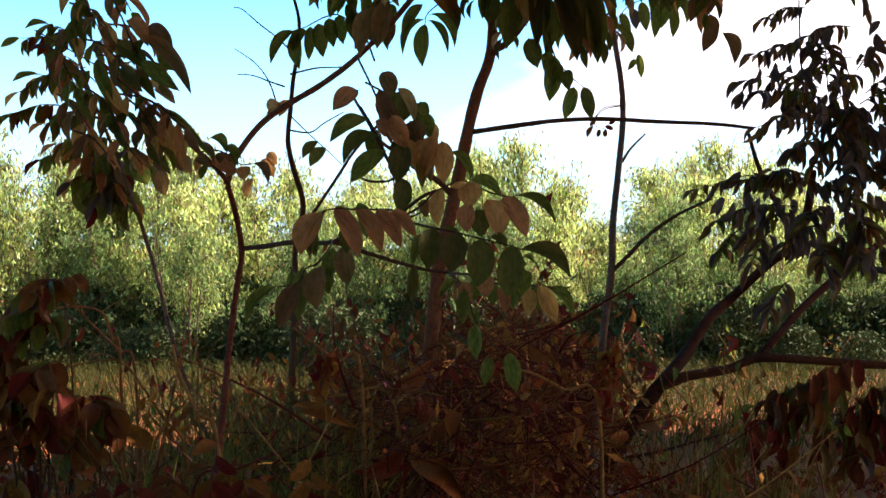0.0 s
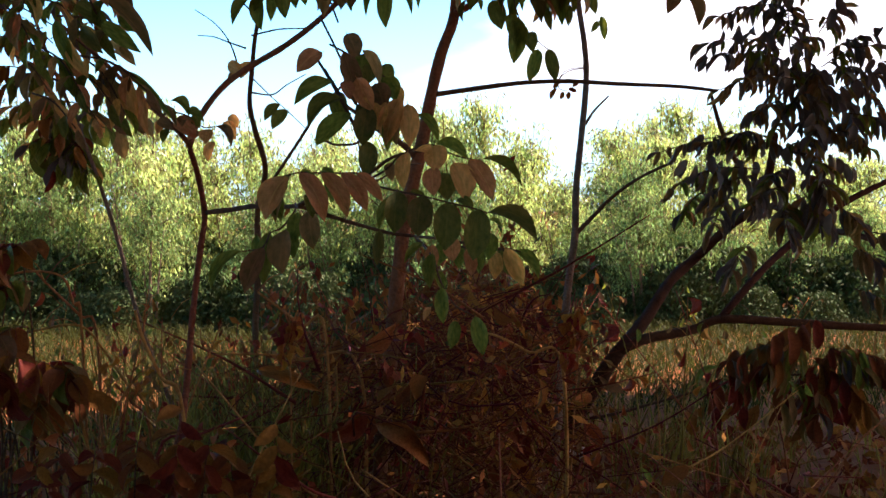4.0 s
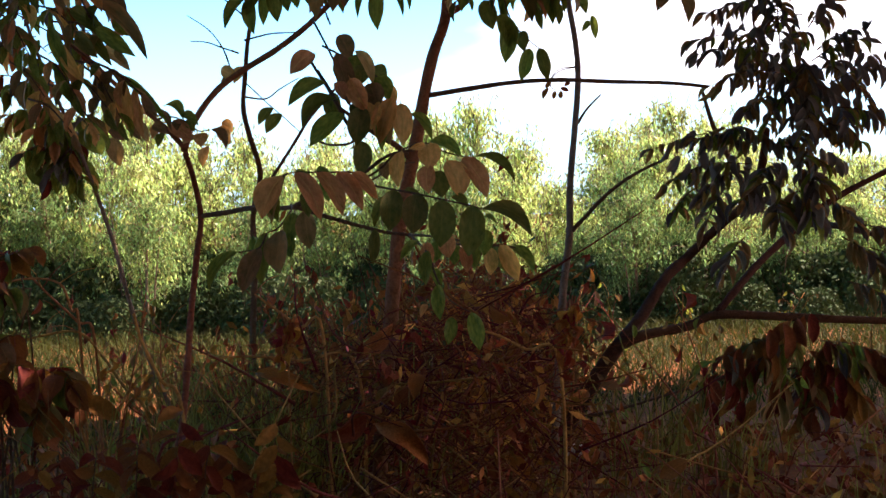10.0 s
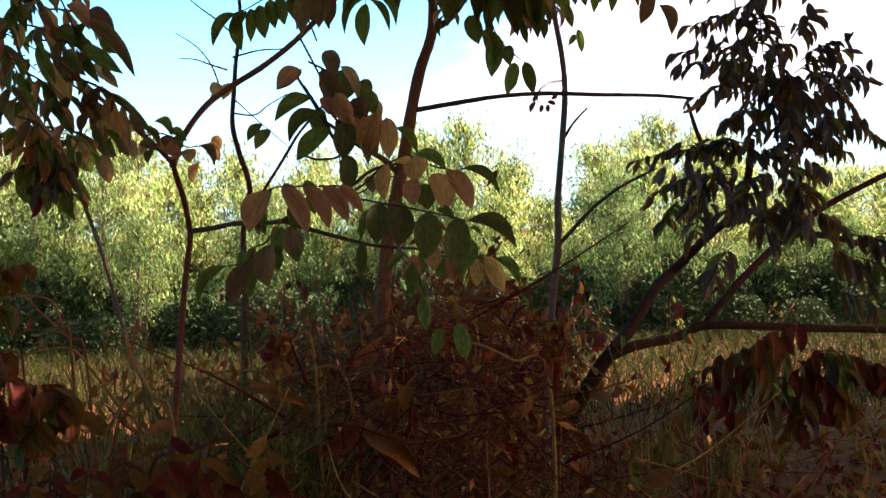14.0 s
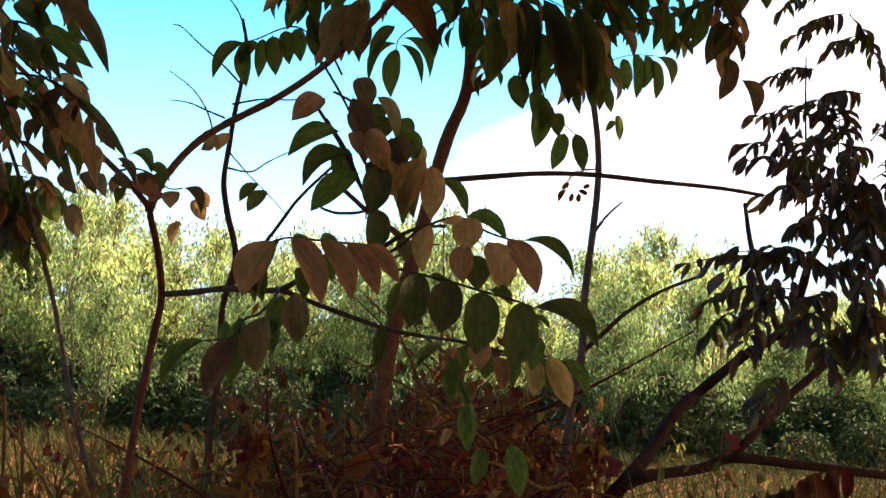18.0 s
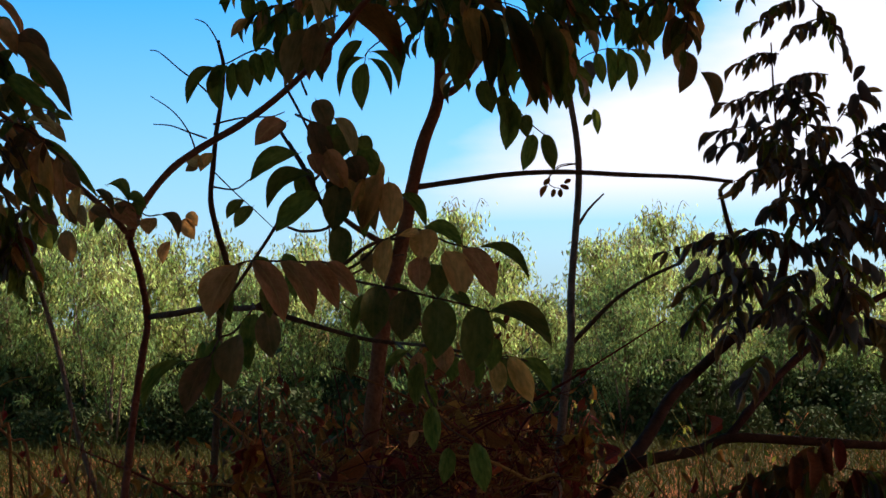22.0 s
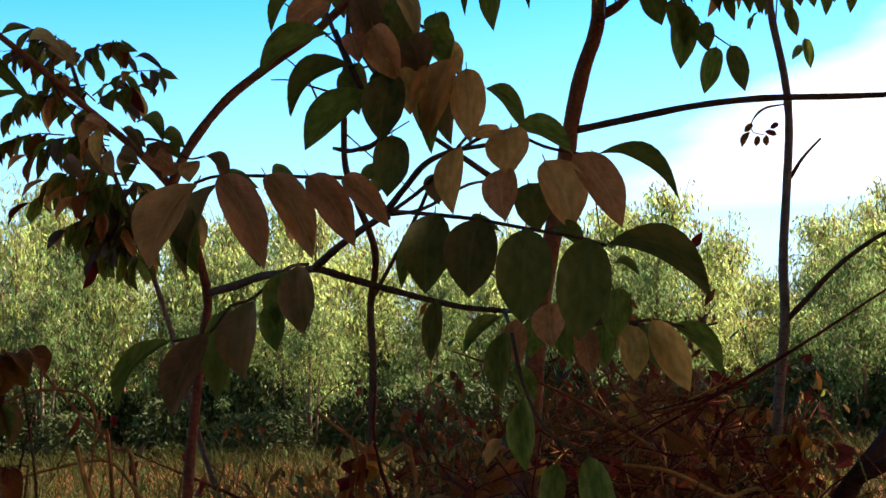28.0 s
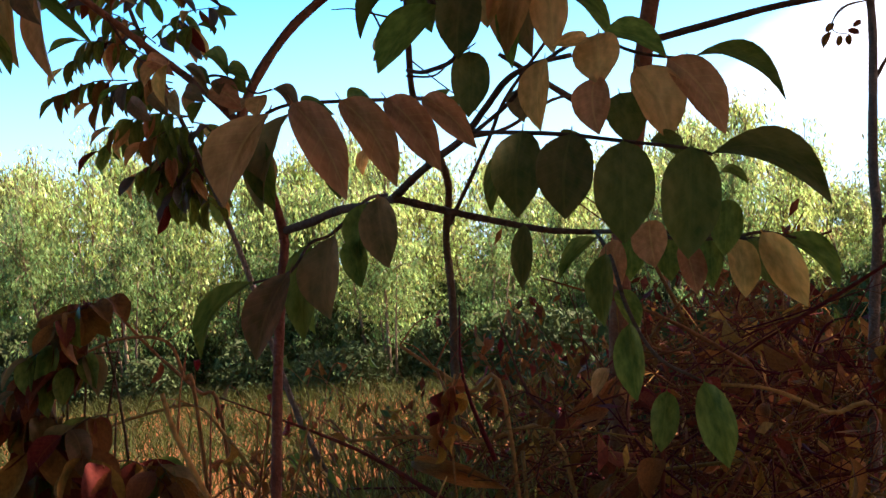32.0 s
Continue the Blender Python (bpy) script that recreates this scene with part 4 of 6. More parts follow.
SPRAY_Y = [
    ((-0.068, 4.63, 2.056), (-0.076, 4.6, 1.888), 0.055, 0.00, 12, 'g'),
    ((-0.072, 4.63, 2.074), (-0.151, 4.6, 1.933), 0.029, 0.16, -1, 'g'),
    ((-0.057, 4.63, 2.071), (0.02, 4.6, 1.939), 0.027, -0.14, -1, 'g'),
    ((-0.051, 4.63, 2.094), (0.045, 4.6, 1.962), 0.040, -0.16, -9, 'g'),
    ((-0.078, 4.63, 2.131), (-0.155, 4.6, 2.008), 0.040, 0.10, -12, 'g'),
    ((0.009, 4.63, 2.153), (0.058, 4.6, 2.024), 0.037, -0.16, 8, 'g'),
    ((-0.124, 4.63, 2.235), (0.053, 4.6, 2.054), 0.091, -0.12, 0, 'u'),
    ((-0.077, 4.63, 2.326), (-0.152, 4.6, 2.222), 0.099, 0.10, -14, 'g'),
    ((-0.157, 4.63, 2.351), (-0.124, 4.6, 2.215), 0.088, 0.00, -12, 'g'),
    ((-0.268, 4.63, 2.346), (-0.282, 4.6, 2.246), 0.044, 0.00, 2, 'g'),
    ((-0.003, 4.63, 2.24), (0.095, 4.6, 2.123), 0.044, -0.20, -10, 'g'),
]
RACHIS_W = [(-0.267, 4.2, 1.931), (-0.361, 4.35, 2.033), (-0.425, 4.4, 2.039), (-0.493, 4.4, 2.004), (-0.541, 4.4, 1.988)]
RACHIS_X = [(-0.213, 3.8, 1.788), (-0.277, 4.2, 1.964), (-0.341, 4.4, 2.113), (-0.415, 4.4, 2.217), (-0.47, 4.4, 2.268)]
RACHIS_Y = [(0.126, 4.9, 2.302), (0.041, 4.75, 2.2), (-0.054, 4.65, 2.104), (-0.068, 4.63, 2.052)]
SPRAY_A = [
    ((0.263, 4.75, 2.214), (0.247, 4.72, 1.975), 0.074, 0.03, -11, 'g'),
    ((0.199, 4.75, 2.211), (0.177, 4.72, 2.075), 0.068, 0.00, 6, 'g'),
    ((0.159, 4.75, 2.248), (0.154, 4.72, 2.093), 0.052, 0.00, -8, 'g'),
    ((0.348, 4.75, 2.282), (0.363, 4.72, 1.997), 0.084, 0.00, -12, 'd'),
    ((0.335, 4.75, 2.022), (0.369, 4.72, 1.903), 0.065, 0.00, 7, 'g'),
    ((0.425, 4.75, 2.286), (0.522, 4.72, 1.927), 0.084, 0.04, -11, 'd'),
    ((0.29, 4.75, 2.28), (0.33, 4.72, 2.081), 0.084, 0.00, -5, 'r'),
    ((0.446, 4.75, 2.247), (0.489, 4.72, 2.028), 0.084, 0.00, -5, 'r'),
    ((0.542, 4.75, 2.271), (0.594, 4.72, 1.968), 0.089, 0.00, 5, 'd'),
    ((0.594, 4.75, 2.209), (0.602, 4.72, 1.92), 0.074, 0.00, 7, 'g'),
    ((0.408, 4.75, 2.181), (0.4, 4.72, 1.96), 0.068, 0.00, -15, 'g'),
]
SPRAY_B = [
    ((0.52, 4.85, 2.25), (0.561, 4.82, 1.986), 0.076, 0.00, -4, 'g'),
    ((0.14, 4.85, 2.354), (0.303, 4.82, 2.241), 0.076, -0.10, 5, 'g'),
    ((0.239, 4.85, 2.385), (0.42, 4.82, 2.286), 0.092, -0.10, 6, 'b'),
    ((0.396, 4.85, 2.442), (0.558, 4.82, 2.272), 0.098, -0.05, -5, 'g'),
    ((0.537, 4.85, 2.398), (0.638, 4.82, 2.236), 0.092, -0.05, 2, 'g'),
    ((0.637, 4.85, 2.356), (0.698, 4.82, 2.199), 0.070, 0.00, -13, 'g'),
    ((0.083, 4.85, 2.291), (0.154, 4.82, 2.234), 0.044, -0.10, 9, 'g'),
    ((0.698, 4.85, 2.315), (0.754, 4.82, 2.189), 0.063, 0.00, 15, 'g'),
    ((0.776, 4.85, 2.44), (0.831, 4.82, 2.333), 0.057, 0.00, -9, 'g'),
    ((0.818, 4.85, 2.32), (0.862, 4.82, 2.234), 0.057, 0.00, 1, 'b'),
    ((0.736, 4.85, 2.418), (0.772, 4.82, 2.27), 0.070, 0.00, 5, 'd'),
]
SPRAY_C = [
    ((0.419, 4.65, 1.94), (0.405, 4.62, 1.76), 0.066, 0.00, -6, 'g'),
    ((0.501, 4.65, 1.819), (0.462, 4.62, 1.691), 0.051, 0.02, -10, 'g'),
    ((0.539, 4.65, 1.82), (0.566, 4.62, 1.692), 0.048, 0.00, 6, 'g'),
    ((0.443, 4.65, 1.911), (0.418, 4.62, 1.811), 0.051, 0.00, 2, 'g'),
    ((0.477, 4.65, 1.886), (0.478, 4.62, 1.802), 0.045, 0.00, 15, 'g'),
    ((0.391, 4.65, 1.952), (0.408, 4.62, 1.844), 0.054, 0.00, -8, 'g'),
]
SPRAY_D = [
    ((0.934, 4.4, 2.166), (0.888, 4.37, 2.014), 0.059, 0.05, -9, 'b'),
    ((0.961, 4.4, 2.149), (0.944, 4.37, 2.03), 0.053, 0.00, 2, 'b'),
    ((0.971, 4.4, 2.049), (0.935, 4.37, 1.908), 0.057, 0.00, -12, 'b'),
    ((0.879, 4.4, 2.207), (0.843, 4.37, 2.062), 0.053, 0.04, -12, 'g'),
    ((1.013, 4.4, 1.984), (1.049, 4.37, 1.864), 0.043, -0.20, 12, 'b'),
    ((0.912, 4.4, 2.219), (0.996, 4.37, 2.176), 0.039, -0.10, 3, 'b'),
    ((0.933, 4.4, 2.21), (0.979, 4.37, 2.114), 0.039, -0.10, 12, 'b'),
    ((0.808, 4.4, 2.186), (0.82, 4.37, 2.071), 0.043, 0.00, -14, 'g'),
    ((0.762, 4.4, 2.184), (0.755, 4.37, 2.058), 0.043, 0.00, -10, 'g'),
    ((1.01, 4.4, 2.3), (0.984, 4.37, 2.175), 0.048, 0.00, 14, 'b'),
    ((1.063, 4.4, 2.321), (1.073, 4.37, 2.204), 0.051, 0.00, 8, 'g'),
]
RACHIS_A = [(0.189, 4.95, 2.318), (0.3, 4.85, 2.317), (0.432, 4.8, 2.309), (0.592, 4.75, 2.214)]
RACHIS_B = [(0.17, 5, 2.414), (0.367, 4.95, 2.492), (0.605, 4.9, 2.405), (0.818, 4.85, 2.32)]
RACHIS_C = [(0.401, 4.75, 2.098), (0.43, 4.66, 1.937), (0.487, 4.65, 1.862), (0.539, 4.65, 1.817)]
RACHIS_D = [(1.137, 4.6, 2.421), (0.98, 4.45, 2.258), (0.93, 4.4, 2.17), (0.962, 4.38, 2.041)]
SPRAY_E = [
    ((1.116, 6.5, 2.55), (1.128, 6.47, 2.321), 0.061, 0.00, -6, 'g'),
    ((1.2, 6.5, 2.526), (1.224, 6.47, 2.325), 0.061, 0.00, -14, 'g'),
    ((1.228, 6.5, 2.541), (1.298, 6.47, 2.398), 0.048, -0.20, 10, 'g'),
    ((1.061, 6.5, 2.52), (1.085, 6.47, 2.358), 0.057, 0.00, 8, 'g'),
    ((0.981, 6.5, 2.377), (1.01, 6.47, 2.244), 0.048, 0.00, 10, 'g'),
    ((1.044, 6.5, 2.24), (1.057, 6.47, 2.108), 0.040, 0.00, 4, 'g'),
    ((1.031, 6.5, 2.212), (0.985, 6.47, 2.149), 0.031, 0.00, -1, 'g'),
    ((0.951, 6.5, 2.459), (0.992, 6.47, 2.327), 0.048, 0.00, 5, 'g'),
    ((1.172, 6.5, 2.547), (1.163, 6.47, 2.373), 0.057, 0.00, -15, 'g'),
    ((1.006, 6.5, 2.484), (1.03, 6.47, 2.367), 0.053, 0.00, -3, 'p'),
]
RACHIS_E = [(0.914, 6.4, 2.266), (0.955, 6.45, 2.457), (1.089, 6.5, 2.538), (1.228, 6.5, 2.544)]
DARK_TREE_SPRAYS = [
    ((1.624, 5.25, 1.897), (1.247, 5.13, 1.902), 15, 0.102),
    ((1.649, 5.25, 1.848), (1.283, 5.13, 1.847), 15, 0.112),
    ((1.673, 5.25, 1.775), (1.33, 5.13, 1.715), 15, 0.112),
    ((1.724, 5.25, 2.043), (1.441, 5.13, 2.06), 14, 0.112),
    ((1.661, 5.25, 1.897), (1.612, 5.13, 2.072), 14, 0.102),
    ((1.786, 5.25, 1.97), (1.856, 5.13, 2.071), 14, 0.102),
    ((1.798, 5.25, 1.823), (1.978, 5.13, 1.903), 16, 0.102),
    ((1.873, 5.25, 1.724), (2.076, 5.13, 1.783), 16, 0.102),
    ((1.898, 5.25, 1.626), (2.125, 5.13, 1.517), 16, 0.102),
    ((1.873, 5.25, 1.552), (1.952, 5.13, 1.471), 15, 0.102),
    ((1.623, 5.25, 1.677), (1.475, 5.13, 1.595), 14, 0.112),
    ((1.748, 5.25, 1.725), (1.56, 5.13, 1.546), 16, 0.112),
    ((1.798, 5.25, 1.651), (1.719, 5.13, 1.401), 16, 0.112),
]
DARK_TREE_SPRAYS_B = [
    ((1.577, 5.35, 1.487), (1.095, 5.23, 1.455), 16, 0.102),
    ((1.551, 5.35, 1.387), (1.144, 5.23, 1.301), 16, 0.112),
    ((1.577, 5.35, 1.487), (1.293, 5.23, 1.495), 14, 0.102),
    ((1.704, 5.35, 1.461), (1.84, 5.23, 1.379), 15, 0.112),
    ((1.653, 5.35, 1.486), (1.417, 5.23, 1.535), 14, 0.112),
    ((1.551, 5.35, 1.362), (1.292, 5.23, 1.251), 15, 0.112),
    ((1.678, 5.35, 1.311), (1.465, 5.23, 1.212), 14, 0.121),
    ((1.73, 5.35, 1.611), (1.89, 5.23, 1.502), 16, 0.112),
    ((1.859, 5.35, 1.885), (1.942, 5.23, 1.942), 15, 0.102),
    ((1.782, 5.35, 1.86), (1.791, 5.23, 1.674), 16, 0.112),
    ((1.935, 5.35, 1.809), (2.041, 5.23, 1.648), 16, 0.102),
    ((1.68, 5.35, 1.836), (1.716, 5.23, 1.65), 16, 0.112),
    ((1.96, 5.35, 1.659), (1.965, 5.23, 1.501), 16, 0.102),
]
DARK_TREE_SPRAYS_C = [
    ((1.753, 5.5, 1.751), (1.946, 5.38, 1.712), 16, 0.112),
    ((1.676, 5.5, 1.88), (1.536, 5.38, 1.79), 15, 0.112),
    ((1.884, 5.5, 1.776), (1.715, 5.38, 1.814), 16, 0.112),
    ((1.7, 5.5, 1.469), (1.791, 5.38, 1.512), 16, 0.112),
    ((1.937, 5.5, 1.647), (1.74, 5.38, 1.588), 16, 0.112),
    ((2.095, 5.5, 1.801), (1.946, 5.38, 1.838), 16, 0.102),
    ((1.885, 5.5, 1.981), (1.741, 5.38, 1.939), 16, 0.102),
    ((2.147, 5.5, 1.62), (1.945, 5.38, 1.586), 16, 0.102),
    ((1.752, 5.5, 1.391), (1.585, 5.38, 1.312), 14, 0.140),
    ((1.83, 5.5, 1.365), (1.893, 5.38, 1.284), 14, 0.149),
    ((1.804, 5.5, 1.287), (1.841, 5.38, 1.133), 13, 0.167),
    ((1.699, 5.5, 1.263), (1.699, 5.38, 1.109), 13, 0.149),
]
DARK_TREE_SPRAYS_D = [
    ((2.158, 5.6, 1.101), (2.318, 5.48, 1.022), 14, 0.150),
    ((2.051, 5.6, 1.049), (2.191, 5.48, 0.895), 14, 0.150),
    ((2.185, 5.6, 0.995), (2.402, 5.48, 0.839), 14, 0.150),
    ((2.077, 5.6, 0.838), (2.243, 5.48, 0.738), 14, 0.140),
    ((2.293, 5.6, 1.099), (2.509, 5.48, 1.046), 14, 0.150),
    ((1.971, 5.6, 1.235), (2.086, 5.48, 1.103), 13, 0.140),
    ((1.596, 5.6, 1.056), (1.456, 5.48, 0.905), 11, 0.140),
    ((1.384, 5.6, 1.294), (1.25, 5.48, 1.191), 12, 0.120),
    ((1.517, 5.6, 1.293), (1.379, 5.48, 1.112), 12, 0.130),
]
ARCH_SPRAYS = [
    ((-0.246, 3.9, 2.207), (-0.356, 3.78, 2.103), 8, 0.120),
    ((-0.155, 3.9, 2.211), (-0.239, 3.78, 2.094), 8, 0.120),
    ((-0.064, 3.9, 2.216), (-0.122, 3.78, 2.099), 8, 0.120),
    ((-0.306, 3.9, 2.189), (-0.444, 3.78, 2.129), 8, 0.110),
]
LEFT_SPRAYS = [
    ((-0.84, 3, 1.888), (-0.748, 2.92, 1.771), 7, 0.090),
    ((-0.945, 3, 1.861), (-0.828, 2.92, 1.735), 7, 0.090),
    ((-0.977, 3, 1.706), (-0.88, 2.92, 1.586), 7, 0.090),
    ((-0.982, 3.1, 1.595), (-0.875, 3.02, 1.497), 7, 0.090),
    ((-0.877, 3, 1.798), (-0.916, 2.92, 1.668), 7, 0.090),
]
CROWN_SPRAYS = [
    ((0.168, 5, 2.498), (0.044, 4.88, 2.334), 11, 0.115),
    ((0.249, 5, 2.543), (0.163, 4.88, 2.339), 11, 0.115),
    ((0.372, 5, 2.549), (0.344, 4.88, 2.307), 11, 0.115),
    ((0.538, 5, 2.557), (0.564, 4.88, 2.316), 11, 0.115),
    ((0.704, 5, 2.544), (0.764, 4.88, 2.346), 11, 0.115),
    ((0.87, 5, 2.53), (0.905, 4.88, 2.373), 11, 0.115),
    ((0.083, 5, 2.578), (-0.039, 4.88, 2.431), 11, 0.115),
    ((0.626, 5, 2.288), (0.689, 4.88, 2.079), 11, 0.115),
    ((0.253, 5, 2.376), (0.208, 4.88, 2.159), 11, 0.115),
    ((0.417, 5, 2.404), (0.368, 4.88, 2.126), 11, 0.115),
    ((0.542, 5, 2.347), (0.51, 4.88, 2.051), 11, 0.115),
]
POLE_SPRAYS = [
    ((0.981, 6.6, 2.619), (1.191, 6.48, 2.768), 8, 0.100),
    ((0.978, 6.6, 2.79), (1.216, 6.48, 2.939), 8, 0.100),
    ((0.961, 6.6, 2.904), (0.768, 6.48, 3.031), 8, 0.100),
    ((0.998, 6.6, 2.477), (0.839, 6.48, 2.333), 5, 0.080),
]
SPRAY_O = [
    ((-0.169, 3.2, 1.617), (-0.136, 3.17, 1.477), 0.047, -0.03, -7, 'b'),
    ((-0.13, 3.12, 1.542), (-0.088, 3.09, 1.454), 0.047, 0.00, 11, 'r'),
    ((-0.119, 3.2, 1.624), (-0.073, 3.17, 1.529), 0.028, -0.10, -6, 'o'),
    ((-0.101, 3.1, 1.467), (-0.116, 3.07, 1.367), 0.055, 0.03, -11, 'd'),
    ((-0.078, 3.16, 1.52), (-0.067, 3.13, 1.444), 0.042, 0.00, 9, 'b'),
    ((-0.185, 3.25, 1.52), (-0.174, 3.22, 1.434), 0.044, 0.00, 7, 'g'),
    ((-0.163, 3.3, 1.68), (-0.134, 3.27, 1.605), 0.045, -0.05, 0, 'b'),
    ((-0.019, 3.14, 1.493), (-0.057, 3.11, 1.372), 0.054, 0.05, 6, 'r'),
    ((-0.069, 3.2, 1.551), (-0.031, 3.17, 1.488), 0.043, -0.10, -1, 'g'),
    ((-0.116, 3.28, 1.624), (-0.128, 3.25, 1.548), 0.044, 0.00, 3, 'g'),
    ((-0.23, 3.3, 1.63), (-0.296, 3.27, 1.573), 0.045, 0.12, -11, 'r'),
]
RACHIS_O = [(-0.255, 3.6, 1.773), (-0.182, 3.3, 1.617), (-0.139, 3.2, 1.506), (-0.128, 3.15, 1.42), (-0.126, 3.13, 1.362)]
LOW_BUSH_SPRAYS = [
    ((-1.025, 3.5, 0.364), (-1.038, 3.4, 0.514), 7, 0.090),
    ((-0.914, 3.5, 0.361), (-0.87, 3.4, 0.541), 7, 0.090),
    ((-0.777, 3.45, 0.37), (-0.743, 3.35, 0.571), 7, 0.090),
    ((-0.693, 3.5, 0.356), (-0.641, 3.4, 0.583), 7, 0.090),
    ((-0.58, 3.4, 0.377), (-0.537, 3.3, 0.599), 7, 0.090),
    ((-0.501, 3.5, 0.351), (-0.5, 3.4, 0.549), 7, 0.090),
    ((-0.405, 3.5, 0.348), (-0.376, 3.4, 0.53), 7, 0.090),
    ((-0.988, 3.6, 0.372), (-1.005, 3.5, 0.541), 7, 0.090),
    ((-0.76, 3.6, 0.383), (-0.784, 3.5, 0.56), 7, 0.090),
    ((-0.635, 3.5, 0.435), (-0.592, 3.4, 0.59), 7, 0.090),
]
LEFT_SPRAYS_B = [
    ((-0.826, 2.98, 1.751), (-0.656, 2.86, 1.665), 6, 0.075),
    ((-0.842, 2.98, 1.675), (-0.662, 2.86, 1.593), 6, 0.075),
    ((-0.794, 2.98, 1.58), (-0.606, 2.86, 1.484), 6, 0.075),
    ((-0.813, 2.98, 1.547), (-0.684, 2.86, 1.45), 6, 0.075),
    ((-0.879, 2.98, 1.598), (-0.755, 2.86, 1.478), 6, 0.075),
    ((-0.887, 2.98, 1.716), (-0.743, 2.86, 1.621), 6, 0.075),
    ((-0.913, 2.98, 1.802), (-0.789, 2.86, 1.721), 6, 0.075),
    ((-0.773, 2.98, 1.57), (-0.652, 2.86, 1.421), 6, 0.075),
    ((-0.854, 2.98, 1.524), (-0.722, 2.86, 1.418), 6, 0.075),
    ((-0.904, 2.98, 1.49), (-0.77, 2.86, 1.397), 6, 0.075),
]
CROWN_SPRAYS_B = [
    ((0.598, 4.85, 2.35), (0.622, 4.73, 2.006), 10, 0.115),
    ((0.435, 4.85, 2.465), (0.267, 4.73, 2.322), 10, 0.115),
    ((0.657, 4.85, 2.394), (0.849, 4.73, 2.29), 10, 0.115),
    ((0.32, 4.85, 2.298), (0.41, 4.73, 2.017), 10, 0.115),
    ((0.179, 4.85, 2.392), (0.118, 4.73, 2.16), 10, 0.115),
    ((0.556, 4.85, 2.43), (0.695, 4.73, 2.204), 10, 0.115),
    ((0.714, 4.85, 2.518), (0.906, 4.73, 2.41), 10, 0.115),
    ((0.079, 4.85, 2.408), (-0.076, 4.73, 2.248), 10, 0.115),
    ((-0.042, 4.85, 2.483), (-0.154, 4.73, 2.303), 10, 0.115),
    ((0.302, 4.85, 2.237), (0.237, 4.73, 2.029), 10, 0.115),
    ((0.461, 4.85, 2.244), (0.545, 4.73, 1.984), 10, 0.115),
    ((0.759, 4.85, 2.277), (0.889, 4.73, 2.193), 10, 0.115),
]
CROWN_SPRAYS_C = [
    ((-0.261, 4.4, 2.296), (-0.458, 4.28, 2.216), 9, 0.105),
    ((-0.223, 4.4, 2.226), (-0.352, 4.28, 2.099), 9, 0.105),
    ((-0.292, 4.4, 2.187), (-0.42, 4.28, 2.114), 9, 0.105),
    ((-0.151, 4.4, 2.157), (-0.248, 4.28, 2.035), 9, 0.105),
    ((-0.121, 4.4, 2.302), (-0.219, 4.28, 2.157), 9, 0.105),
    ((-0.166, 4.4, 2.103), (-0.279, 4.28, 1.965), 9, 0.105),
    ((0.965, 4.4, 2.28), (0.809, 4.28, 2.151), 9, 0.105),
    ((1, 4.4, 2.354), (0.878, 4.28, 2.172), 9, 0.105),
    ((0.984, 4.4, 2.208), (0.932, 4.28, 2.034), 9, 0.105),
]
DARK_TREE_SPRAYS_E = [
    ((1.607, 5.4, 2.271), (1.385, 5.28, 2.191), 14, 0.100),
    ((1.608, 5.4, 2.089), (1.342, 5.28, 2.034), 14, 0.100),
    ((1.72, 5.4, 2.506), (1.472, 5.28, 2.351), 14, 0.100),
    ((1.808, 5.4, 2.188), (1.563, 5.28, 2.11), 14, 0.100),
    ((1.65, 5.4, 2.641), (1.427, 5.28, 2.461), 14, 0.100),
    ((1.835, 5.4, 2.419), (1.606, 5.28, 2.312), 14, 0.100),
    ((1.813, 5.4, 2.052), (1.542, 5.28, 1.954), 14, 0.100),
    ((1.654, 5.4, 1.955), (1.477, 5.28, 1.754), 14, 0.100),
    ((1.791, 5.4, 1.892), (1.565, 5.28, 1.67), 14, 0.100),
    ((1.743, 5.4, 2.507), (1.83, 5.28, 2.255), 14, 0.100),
]
SPRAY_Z = [
    ((0.782, 6.3, 1.837), (0.749, 6.3, 1.777), 0.026, 0.05, 22, 'u'),
    ((0.813, 6.3, 1.82), (0.801, 6.3, 1.779), 0.023, 0.05, -14, 'u'),
    ((0.84, 6.3, 1.836), (0.884, 6.3, 1.819), 0.023, 0.05, -4, 'u'),
    ((0.845, 6.3, 1.82), (0.843, 6.3, 1.778), 0.023, 0.05, 10, 'u'),
    ((0.794, 6.3, 1.868), (0.761, 6.3, 1.837), 0.023, 0.05, -10, 'u'),
    ((0.861, 6.3, 1.846), (0.893, 6.3, 1.866), 0.021, 0.05, -8, 'u'),
]
RACHIS_Z = [(0.916, 6.3, 1.939), (0.843, 6.3, 1.925), (0.794, 6.3, 1.881), (0.793, 6.3, 1.837), (0.845, 6.3, 1.82)]


# ---- ground ----
def ground_height(x, y):
    return -0.15 + 0.05 * noise.noise(Vector((x * 0.35, y * 0.35, 0))) + 0.02 * noise.noise(Vector((x * 1.7, y * 1.7, 3)))


